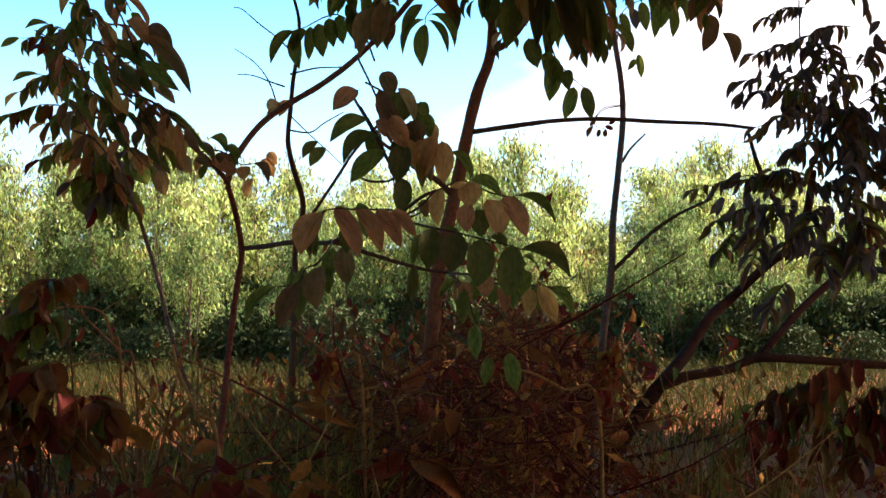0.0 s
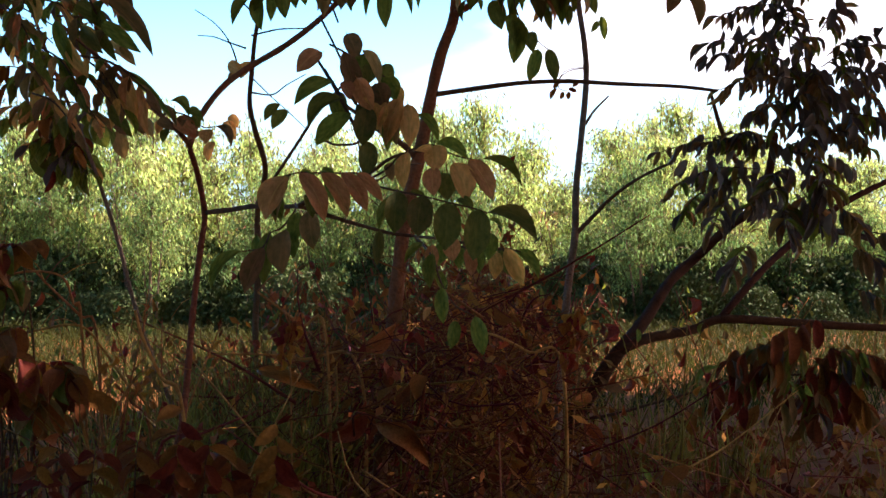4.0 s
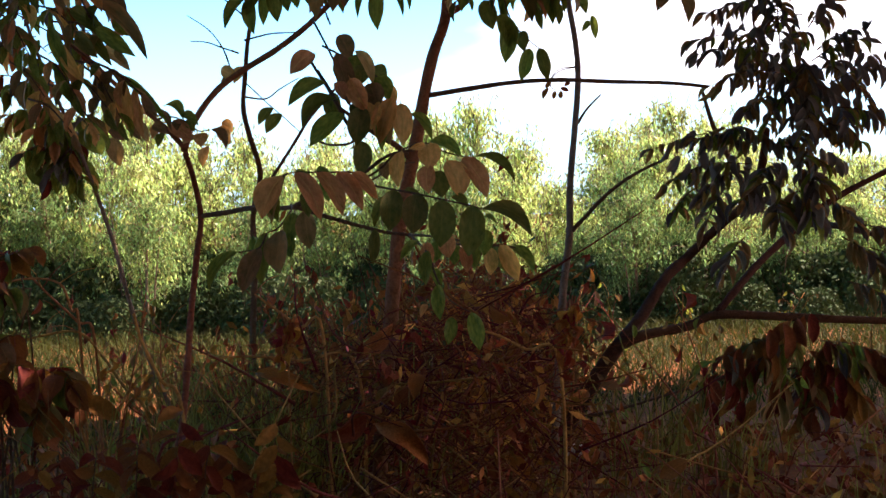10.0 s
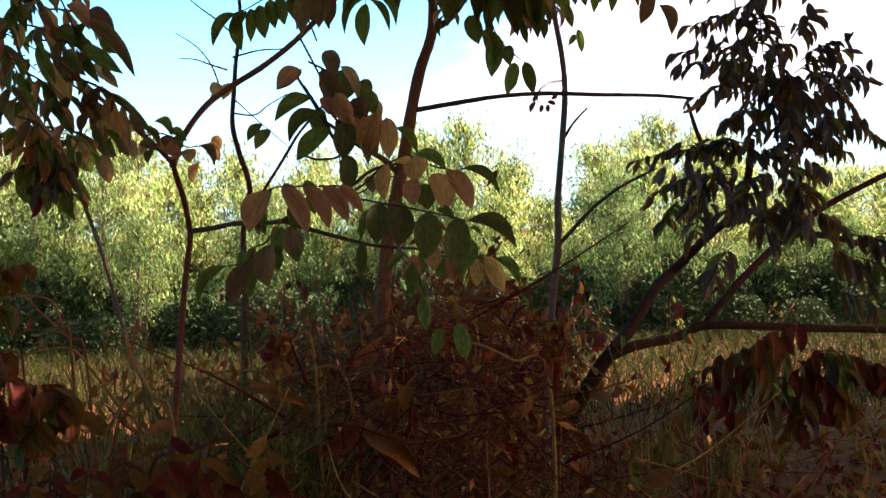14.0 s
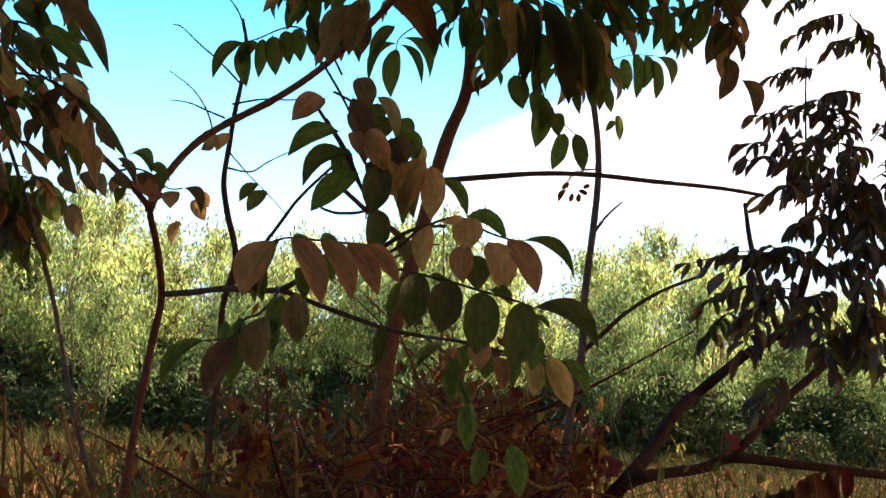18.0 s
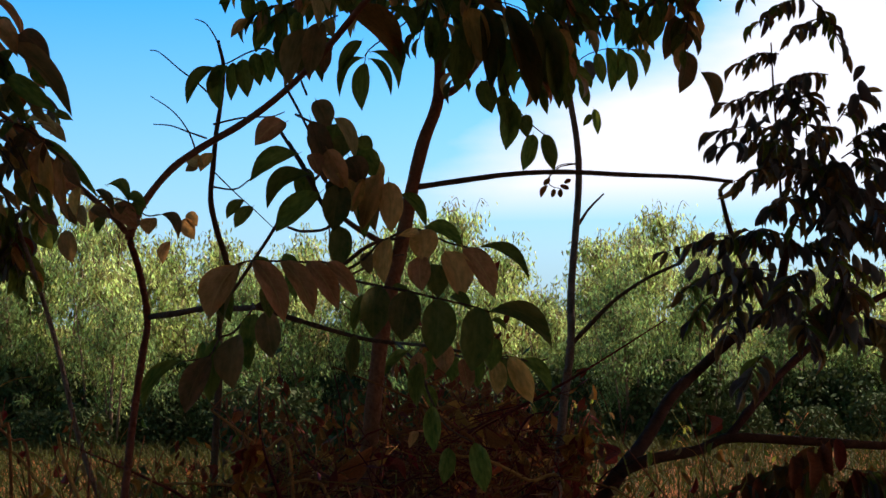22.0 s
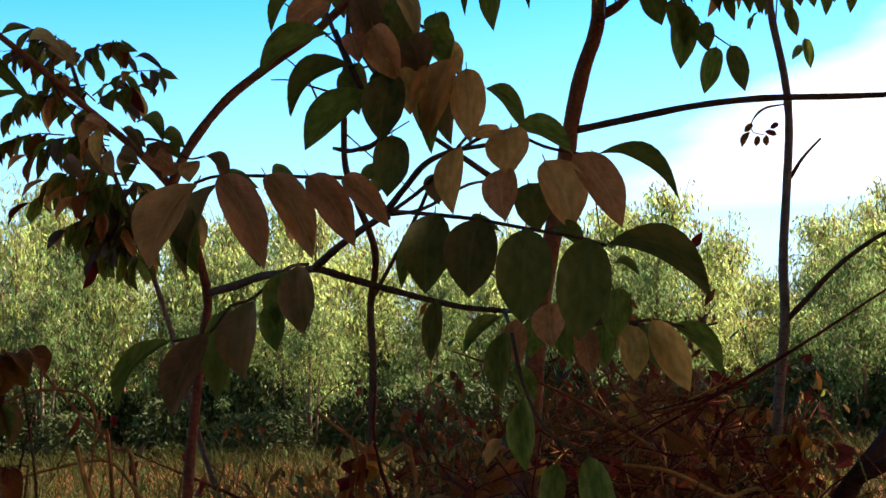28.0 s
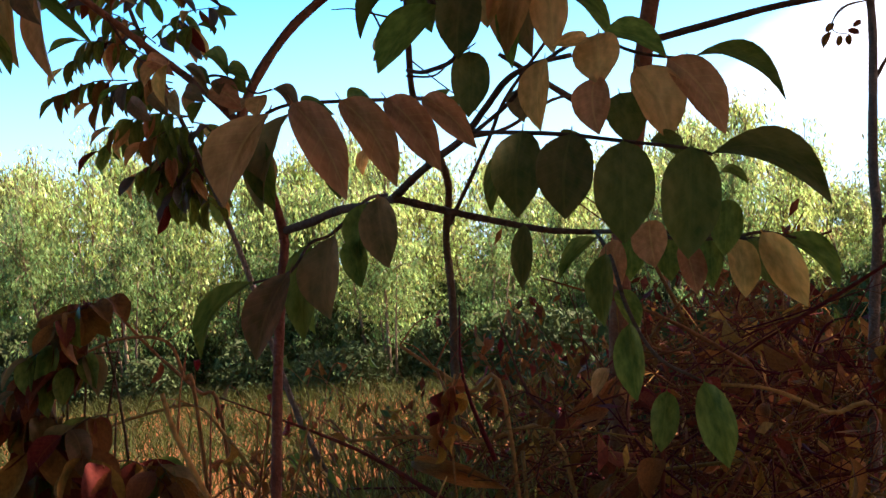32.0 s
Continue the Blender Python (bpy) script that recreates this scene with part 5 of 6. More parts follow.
def build_ground():
    xs = sorted({*np.linspace(-14, 14, 71).round(3), -2500, -400, -90, -40, -22, 22, 40, 90, 400, 2500})
    ys = sorted({*np.linspace(-4, 24, 71).round(3), -2500, -400, -90, -30, -12, 34, 60, 120, 400, 2500})
    verts = [(x, y, ground_height(x, y) if abs(x) < 20 and -8 < y < 26 else -0.15) for y in ys for x in xs]
    w = len(xs)
    faces = [(j * w + i, j * w + i + 1, (j + 1) * w + i + 1, (j + 1) * w + i) for j in range(len(ys) - 1) for i in range(w - 1)]
    ob = new("ground", mesh_of("ground", verts, faces, SOIL))
    tagged(ob, "bare reddish soil strewn with litter under dry grass", "ground", kind="structure")


build_ground()


# ---- background saplings ----
def leaf_cloud(count, centre, rng, size, wide, hang, place, loose=0.45):
    """Many narrow leaves as one mesh: each a folded pair of quads hanging from a point given by place()."""
    verts, faces = [], []
    for _ in range(count):
        q = place()
        d = np.array((rng.gauss(0, loose), rng.gauss(0, loose), -hang + rng.gauss(0, loose * 0.75)))
        d /= np.linalg.norm(d)
        s = np.cross(d, (rng.gauss(0, 1), rng.gauss(0, 1), rng.gauss(0, 0.4)))
        s /= np.linalg.norm(s) + 1e-9
        n = np.cross(d, s)
        ln = size * rng.uniform(0.6, 1.3)
        w = ln * wide * 0.5
        k = len(verts)
        verts += [q, q + d * ln * 0.45 + s * w - n * w * 0.3, q + d * ln - n * ln * 0.12, q + d * ln * 0.45 - s * w - n * w * 0.3]
        faces += [(k, k + 1, k + 2), (k, k + 2, k + 3)]
    return verts, faces


def far_tree(seed, height, leaf, label):
    rng = random.Random(seed)
    root = thing("sapling_tree", (0, 0, 0), label, "tree", "background thicket of saplings")
    top = np.array((rng.uniform(-0.3, 0.3), rng.uniform(-0.3, 0.3), height))
    trunk = [np.array((0, 0, 0.0)), np.array((top[0] * 0.2, top[1] * 0.3, height * 0.35)), np.array((top[0] * 0.6, top[1] * 0.6, height * 0.7)), top]
    line = smooth_line(trunk, 5)
    v, f = tube(line, 0.035, 0.006, 6)
    child("trunk", mesh_of("trunk", v, f, BARK_GREY), root)
    for _ in range(2):
        w = rng.uniform(0, 6.28)
        foot = np.array((math.cos(w) * 0.12, math.sin(w) * 0.12, 0.0))
        v, f = tube(smooth_line([foot, foot * 1.8 + np.array((0, 0, height * 0.4)), foot * 3 + np.array((0, 0, height * 0.8))], 4), 0.022, 0.006, 5)
        child("trunk", mesh_of("trunk", v, f, BARK_GREY), root)
    twigs = []
    for i in range(40):
        u = 0.3 + 0.69 * rng.random() ** 0.8
        q = line[int(u * (len(line) - 1))]
        w = rng.uniform(0, 2 * math.pi)
        reach = (0.78 * (1 - u) ** 0.65 + 0.12) * rng.uniform(0.5, 1.15)
        end = q + np.array((math.cos(w) * reach, math.sin(w) * reach, rng.uniform(0.1, 0.5) * reach + 0.06 + 0.26 * u * u))
        tip = end + np.array((math.cos(w) * 0.12, math.sin(w) * 0.12, -0.25 + 0.22 * u))
        seg = smooth_line([q, (q + end) / 2 + np.array((0, 0, 0.08)), end, tip], 3)
        twigs.append(seg)
        if i < 9:
            v, f = tube(seg, 0.012, 0.003, 4)
            child("limb", mesh_of("limb", v, f, BARK_GREY), root)

    whips = []
    for i in range(9):
        q = line[rng.randint(9, len(line) - 1)]
        w, r = rng.uniform(0, 6.28), rng.uniform(0.05, 0.3)
        end = np.array((q[0] + math.cos(w) * r, q[1] + math.sin(w) * r, height * rng.uniform(0.98, 1.16)))
        whips.append(smooth_line([q, (q + end) / 2 + np.array((0, 0, 0.1)), end, end + np.array((math.cos(w) * 0.1, math.sin(w) * 0.1, -0.08))], 4))
        v, f = tube(whips[-1], 0.006, 0.002, 4)
        child("limb", mesh_of("limb", v, f, BARK_GREY), root)

    def place():
        seg = rng.choice(twigs)
        if rng.random() < 0.75 * (seg[0][2] / height) ** 3:
            seg = rng.choice(twigs)
        if rng.random() < 0.09:
            seg = rng.choice(whips)
        k = min(1.0, rng.uniform(0.15, 1.1))
        q = seg[int(k * (len(seg) - 1))]
        return q + np.array((rng.gauss(0, 0.06), rng.gauss(0, 0.06), -abs(rng.gauss(0, 0.16)) + 0.06))

    v, f = leaf_cloud(3900, None, rng, 0.09, 0.24, 1.0, place, 0.36)
    child("crown", mesh_of("crown", v, f, leaf, smooth=False), root)
    return root


# the thicket's skyline: x and height of the tallest saplings
SKYLINE_X = [-10.6, -7, -5.1, -4.4, -3.5, -2.8, -2.4, -1.8, -1.15, -0.5, 0.83, 1.7, 2.45, 3.0, 3.62, 4.3, 4.8, 5.5, 6.3, 9.5]
SKYLINE_H = [2.9, 3.3, 2.55, 2.75, 3.15, 2.4, 2.9, 2.2, 2.55, 2.7, 3.1, 2.4, 1.75, 2.6, 3.3, 2.75, 2.25, 2.2, 2.1, 2.4]


def build_thicket():
    rng = random.Random(5)
    kinds = [far_tree(11 + k, 2.7, LEAF_FAR, "tall willowy yellow-green sapling with drooping narrow leaves in a thicket") for k in range(5)]
    kinds += [far_tree(31 + k, 2.7, LEAF_MID, "shorter deep green leafy sapling in front of the thicket") for k in range(3)]
    used = set()
    spots = []
    for row, (y, count, tall) in enumerate(((14.3, 21, 0.66), (15.0, 28, 0.8), (16.4, 36, 0.98), (17.4, 34, 0.94))):
        for i in range(count):
            x = -10.6 + 20.1 * (i + 0.5 * (row % 2)) / count + rng.uniform(-0.2, 0.2)
            spots.append((x, y + rng.uniform(-0.5, 0.5), tall * rng.uniform(0.84, 1.06) * float(np.interp(x * 16.0 / y, SKYLINE_X, SKYLINE_H)) / 2.88))
    for i, (x, y, k) in enumerate(spots):
        m = pose(x, y, -0.17, 0, 0, rng.uniform(0, 360)) @ Matrix.Diagonal((1.1 * k ** 0.5, 1.1 * k ** 0.5, k, 1))
        which = 5 + i % 3 if i < 21 or (i < 49 and i % 3 == 0) else i % 5
        kind = kinds[which]
        if which not in used:
            used.add(which)
            kind.matrix_basis = m
        else:
            made = copy_thing(kind, pose(0, 0, 0))
            made.matrix_basis = m


def build_shade_fill_shrubs():
    """Dark low bushes added to stand in for the deep shade under the saplings."""
    rng = random.Random(8)
    kinds = []
    for k in range(4):
        s = thing("low_shrub", (0, 0, 0), "low dark green shrub added in place of the deep shade under the saplings", "shrub", "shaded low shrubs")
        for _ in range(7):
            w, r = rng.uniform(0, 6.28), rng.uniform(0.1, 0.4)
            v, f = tube(smooth_line([np.array((0, 0, 0.0)), np.array((math.cos(w) * r * 0.4, math.sin(w) * r * 0.4, 0.3)), np.array((math.cos(w) * r, math.sin(w) * r, 0.62))], 3), 0.01, 0.003, 4)
            child("stem", mesh_of("stem", v, f, BARK_DARK), s)

        def place():
            w, r, z = rng.uniform(0, 6.28), 0.55 * math.sqrt(rng.random()), rng.betavariate(1.3, 1.2)
            r *= 1.0 - 0.5 * z * z
            return np.array((math.cos(w) * r, math.sin(w) * r, 0.04 + 0.72 * z))

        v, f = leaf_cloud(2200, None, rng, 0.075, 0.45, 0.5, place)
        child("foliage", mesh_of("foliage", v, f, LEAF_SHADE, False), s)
        kinds.append(s)
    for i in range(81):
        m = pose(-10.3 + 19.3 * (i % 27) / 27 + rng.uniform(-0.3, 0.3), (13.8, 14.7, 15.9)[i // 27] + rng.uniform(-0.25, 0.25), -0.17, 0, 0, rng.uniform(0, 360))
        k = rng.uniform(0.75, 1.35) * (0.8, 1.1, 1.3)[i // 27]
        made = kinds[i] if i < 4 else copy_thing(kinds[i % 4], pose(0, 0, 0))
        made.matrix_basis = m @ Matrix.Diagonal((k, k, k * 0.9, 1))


build_thicket()
build_shade_fill_shrubs()


# ---- sapling with the arching branch ----
def build_sapling():
    s = thing("sapling", SAPLING_STEM[0], "slender reddish sapling with arching branches and drooping russet leaves", "sapling")
    stem("stem", [(SAPLING_STEM[0][0], SAPLING_STEM[0][1], -0.18), *SAPLING_STEM], 0.012, 0.009, BARK_RED, s)
    stem("arching_branch", ARCH_BRANCH, 0.0105, 0.008, BARK_RED, s)
    stem("side_branch", LEFT_BRANCH, 0.0085, 0.006, BARK_RED, s)
    stem("side_branch", ELBOW_BRANCH, 0.009, 0.0045, BARK_DARK, s)
    stem("side_branch", UPTURNED_BRANCH, 0.007, 0.003, BARK_DARK, s)
    stem("twig", SIDE_TWIG, 0.003, 0.002, BARK_DARK, s)
    stem("twig", LOWER_TWIG, 0.004, 0.002, BARK_DARK, s)
    stem("twig", HANGING_TWIG, 0.004, 0.003, BARK_DARK, s)
    for rows, rachis in ((SPRAY_J, RACHIS_J), (SPRAY_H, RACHIS_H), (SPRAY_I, RACHIS_I), (SPRAY_L, RACHIS_L), (SPRAY_K, RACHIS_K), (SPRAY_M, RACHIS_M), (SPRAY_N, RACHIS_N), (SPRAY_O, RACHIS_O), (SPRAY_Q, RACHIS_Q), (SPRAY_R, RACHIS_R), (SPRAY_S, RACHIS_S), (SPRAY_T, RACHIS_T), (SPRAY_P, RACHIS_P)):
        placed_spray(rows, rachis, s, BARK_DARK)
    rng = random.Random(21)
    for b, t, n, size in ARCH_SPRAYS:
        grown_spray(b, t, n, size, s, BARK_DARK, "ggggro", rng)
    for b, t, n, size in LEFT_SPRAYS + LEFT_SPRAYS_B:
        grown_spray(b, t, n, size, s, BARK_DARK, "ggrrbb", rng, 0.6, 0.28)


def build_left_sapling():
    s = thing("sapling", GREY_STEM[0], "thin grey-stemmed sapling with dark hanging leaves", "sapling")
    stem("stem", [(GREY_STEM[0][0] + 0.02, GREY_STEM[0][1], -0.18), *GREY_STEM], 0.012, 0.007, BARK_GREY, s)
    rng = random.Random(22)
    for b, t, n, size in LEFT_DARK_SPRAYS + LEFT_DARK_SPRAYS_B:
        grown_spray(b, t, n, size, s, BARK_DARK, "ggggurp", rng, 0.7)
    placed_spray(SPRAY_U, RACHIS_U, s, BARK_DARK)


def build_dark_sapling():
    s = thing("sapling", DARK_STEM_LOW[0], "nearly leafless dark sapling with fine bare twigs", "sapling")
    stem("stem", [(DARK_STEM_LOW[0][0], DARK_STEM_LOW[0][1], -0.18), *DARK_STEM_LOW, *DARK_STEM_TOP], 0.020, 0.007, BARK_DARK, s)
    stem("limb", DARK_STEM_LIMB, 0.010, 0.006, BARK_DARK, s)
    for line in (DARK_STEM_TWIG_A, DARK_STEM_TWIG_B, DARK_STEM_TWIG_C, DARK_STEM_TWIG_D, DARK_STEM_TWIG_E, DARK_STEM_TWIG_F):
        stem("twig", line, 0.0045, 0.002, BARK_DARK, s, sides=6)
    rng = random.Random(23)
    placed_spray(SPRAY_V, RACHIS_V, s, BARK_DARK)


def build_tree():
    s = thing("tree", TREE_TRUNK[0], "young tree with a reddish trunk, level bough and dark green leaves", "tree")
    stem("trunk", [(TREE_TRUNK[0][0] - 0.02, TREE_TRUNK[0][1], -0.2), *TREE_TRUNK[:9], *TREE_UPPER[1:]], 0.037, 0.018, BARK_RED, s, sides=12)
    stem("limb", TREE_FORK, 0.015, 0.011, BARK_RED, s)
    stem("bough", TREE_BOUGH, 0.0115, 0.007, BARK_DARK, s)
    stem("limb", TREE_LIMB, 0.014, 0.006, BARK_DARK, s)
    stem("limb", TREE_TOP_LIMB, 0.016, 0.008, BARK_DARK, s)
    rng = random.Random(24)
    for rows, rachis in ((SPRAY_A, RACHIS_A), (SPRAY_B, RACHIS_B), (SPRAY_C, RACHIS_C), (SPRAY_D, RACHIS_D), (SPRAY_W, RACHIS_W), (SPRAY_X, RACHIS_X), (SPRAY_Y, RACHIS_Y)):
        placed_spray(rows, rachis, s, BARK_DARK)
    for b, t, n, size in CROWN_SPRAYS + CROWN_SPRAYS_B + CROWN_SPRAYS_C:
        grown_spray(b, t, n, size, s, BARK_DARK, "ggggdro", rng, 0.8, 0.29)


def build_pole_tree():
    s = thing("tree", POLE_TRUNK[0], "thin straight pole-like tree with a grey trunk and few leaves", "tree")
    stem("trunk", [(POLE_TRUNK[0][0], POLE_TRUNK[0][1], -0.2), *POLE_TRUNK[:7], *POLE_TOP[1:]], 0.021, 0.013, BARK_GREY, s, sides=10)
    stem("limb", POLE_BRANCH, 0.012, 0.006, BARK_DARK, s)
    stem("twig", POLE_TWIG, 0.008, 0.004, BARK_DARK, s)
    stem("twig", POLE_TWIG_B, 0.003, 0.002, BARK_DARK, s)
    placed_spray(SPRAY_E, RACHIS_E, s, BARK_DARK)
    placed_spray(SPRAY_Z, RACHIS_Z, s, BARK_DARK)
    rng = random.Random(25)
    for b, t, n, size in POLE_SPRAYS:
        grown_spray(b, t, n, size, s, BARK_DARK, "gggp", rng)


def build_gnarled_tree():
    s = thing("tree", GNARLED_TRUNK[0], "leaning gnarled small tree with dark purplish drooping leaves", "tree")
    stem("trunk", [(GNARLED_TRUNK[0][0] - 0.03, GNARLED_TRUNK[0][1], -0.2), *GNARLED_TRUNK], 0.054, 0.038, BARK_BROWN, s, sides=12)
    stem("limb", GNARLED_LIMB_LOW, 0.030, 0.020, BARK_BROWN, s)
    stem("limb", GNARLED_LIMB_UP, 0.024, 0.016, BARK_BROWN, s)
    stem("twig", GNARLED_TWIG, 0.010, 0.005, BARK_DARK, s)
    stem("limb", DARK_TREE_TRUNK, 0.036, 0.018, BARK_BROWN, s, sides=10)
    stem("limb", DARK_TREE_LIMB, 0.020, 0.008, BARK_DARK, s)
    stem("limb", DARK_TREE_LIMB_B[:3], 0.024, 0.008, BARK_DARK, s)
    stem("limb", DARK_TREE_LIMB_C, 0.022, 0.010, BARK_DARK, s)
    stem("twig", DARK_TREE_LIMB_D[:4], 0.006, 0.003, BARK_DARK, s)
    rng = random.Random(26)
    for b, t, n, size in GNARLED_SPRAYS:
        grown_spray(b, t, n, size, s, BARK_DARK, "pubug", rng, 0.85, 0.25)
    for b, t, n, size in DARK_TREE_SPRAYS + DARK_TREE_SPRAYS_B + DARK_TREE_SPRAYS_C + DARK_TREE_SPRAYS_D + DARK_TREE_SPRAYS_E:
        grown_spray(b, t, n, size, s, BARK_DARK, "pppbbg", rng, 0.55, 0.23)
    foliage_mass(DARK_TREE_SPRAYS + DARK_TREE_SPRAYS_B + DARK_TREE_SPRAYS_C, 1, 0.07, 4, 0.095, s, (LEAF_PURPLE,), rng)
    foliage_mass(GNARLED_SPRAYS, 1, 0.08, 7, 0.17, s, (LEAF_UMBER,), rng)


def build_bush(sprays, label, seed, tones):
    s = thing("shrub", (sprays[3][0][0], sprays[3][0][1], 0.0), label, "shrub")
    rng = random.Random(seed)
    o = Vector(s.location)
    for b, t, n, size in sprays:
        foot = (o.x * 0.4 + b[0] * 0.6 + rng.uniform(-0.1, 0.1), o.y + rng.uniform(-0.1, 0.1), -0.2)
        knee = ((foot[0] + b[0]) / 2 + rng.uniform(-0.05, 0.05), (foot[1] + b[1]) / 2, b[2] * 0.55)
        stem("stem", [foot, knee, b], 0.006, 0.003, BARK_DARK, s, sides=6)
        grown_spray(b, t, n, size, s, BARK_DARK, tones, rng, hang=0.5, wide=0.42)
    foliage_mass(sprays, 1, 0.09, 6, sprays[0][3], s, (LEAF_UMBER,), rng, 0.5, 0.40)


build_sapling()
build_left_sapling()
build_dark_sapling()
build_tree()
build_pole_tree()
build_gnarled_tree()
build_bush(BUSH_SPRAYS, "low shrub with round dark leaves and dry stems", 27, "gbuuu")
build_bush(LOW_BUSH_SPRAYS, "low spreading shrub of dark brown and dull green leaves", 28, "u")


# ---- undergrowth ----
def build_dry_stems():
    rng = random.Random(29)
    for line in (FALLEN_STEM, BUSH_STEM, WEED_STALK_A, DRY_STEM_B, DRY_STEM_C, DRY_STEM_D, DRY_STEM_E, DRY_STEM_F, DRY_STEM_G, DRY_STEM_H):
        low = min(line, key=lambda q: q[2])
        s = thing("fallen_branch", (low[0], low[1], -0.16), "bent dry brown stem leaning in the undergrowth", "dead stem", "dry stems")
        pts = list(line) if low == line[-1] else list(line)[::-1]
        stem("stalk", [*pts, (low[0] + 0.02, low[1] + 0.03, -0.17)], 0.0045, 0.007, TWIG_DRY, s, sides=6)
        for _ in range(3):
            a = Vector(pts[rng.randint(0, len(pts) - 2)])
            d = Vector((rng.uniform(-1, 1), rng.uniform(-0.6, 0.6), rng.uniform(0.1, 1))).normalized() * rng.uniform(0.08, 0.2)
            stem("twig", [a, a + d * 0.5 + Vector((0, 0, 0.015)), a + d], 0.0025, 0.0012, TWIG_DRY, s, sides=5, per=3)


def build_withered_weeds():
    """Weeds gone bright orange-red, their curled leaves crowded along the stalk."""
    rng = random.Random(44)
    for b, t, n, size in ORANGE_SPRAYS:
        s = thing("withered_weed", (t[0], t[1], -0.17), "withered weed with crowded bright orange-red curled leaves", "weed", "orange withered weeds")
        stem("stalk", [(t[0], t[1], -0.18), ((t[0] + b[0]) / 2, (t[1] + b[1]) / 2, b[2] * 0.5), b], 0.005, 0.002, TWIG_DRY, s, sides=6)
        for _ in range(3):
            j = Vector((rng.gauss(0, 0.02), rng.gauss(0, 0.02), rng.gauss(0, 0.02)))
            grown_spray(Vector(b) + j, Vector(t) - j, n, size, s, TWIG_DRY, "x", rng, 0.5, 0.4)


def build_weeds():
    """Tall dry weed stalks with a few withered leaves and seed heads."""
    rng = random.Random(35)
    for k in range(160):
        x, y = rng.uniform(-1.9, 1.5), rng.uniform(4.6, 8.0)
        if k > 94:
            x, y = rng.uniform(-1.35, -0.2), rng.uniform(4.8, 6.6)
        if k > 134:
            x, y = rng.uniform(1.3, 4.2), rng.uniform(8.6, 11.5)
        h = rng.uniform(0.45, 1.0) * (1.0 if y < 6.5 else 0.8 if y < 8.5 else 0.65)
        s = thing("weed_stalk", (x, y, -0.16), "thin dry upright weed stalk with withered leaves", "weed", "weed stalks")
        lean = np.array((rng.gauss(0, 0.14), rng.gauss(0, 0.1), 0))
        line = smooth_line([np.array((0, 0, 0.0)), np.array((0, 0, h * 0.5)) + lean * 0.3 * h, np.array((0, 0, h)) + lean * h * 1.6], 4)
        v, f = tube(line, 0.006, 0.002, 5)
        child("stalk", mesh_of("stalk", v, f, GRASS_GREEN if k % 3 else TWIG_DRY), s)
        for _ in range(rng.randint(2, 4)):
            q = line[rng.randint(3, len(line) - 1)]
            w = rng.uniform(0, 6.28)
            side = [q, q + np.array((math.cos(w) * 0.06, math.sin(w) * 0.06, 0.07)), q + np.array((math.cos(w) * 0.11, math.sin(w) * 0.11, 0.09))]
            v, f = tube(smooth_line(side, 2), 0.002, 0.001, 4)
            child("twig", mesh_of("twig", v, f, TWIG_DRY), s)
            tip = Vector(side[-1])
            ob = child("leaf", LEAVES[rng.choice("xxgb" if y < 8.5 else "ggb"), rng.choice(BENDS)], s)
            ob.matrix_local = leaf_pose(tip, tip + Vector((math.cos(w) * 0.5, math.sin(w) * 0.5, -0.8)).normalized() * rng.uniform(0.04, 0.08), 0.022, rng.uniform(-60, 60))


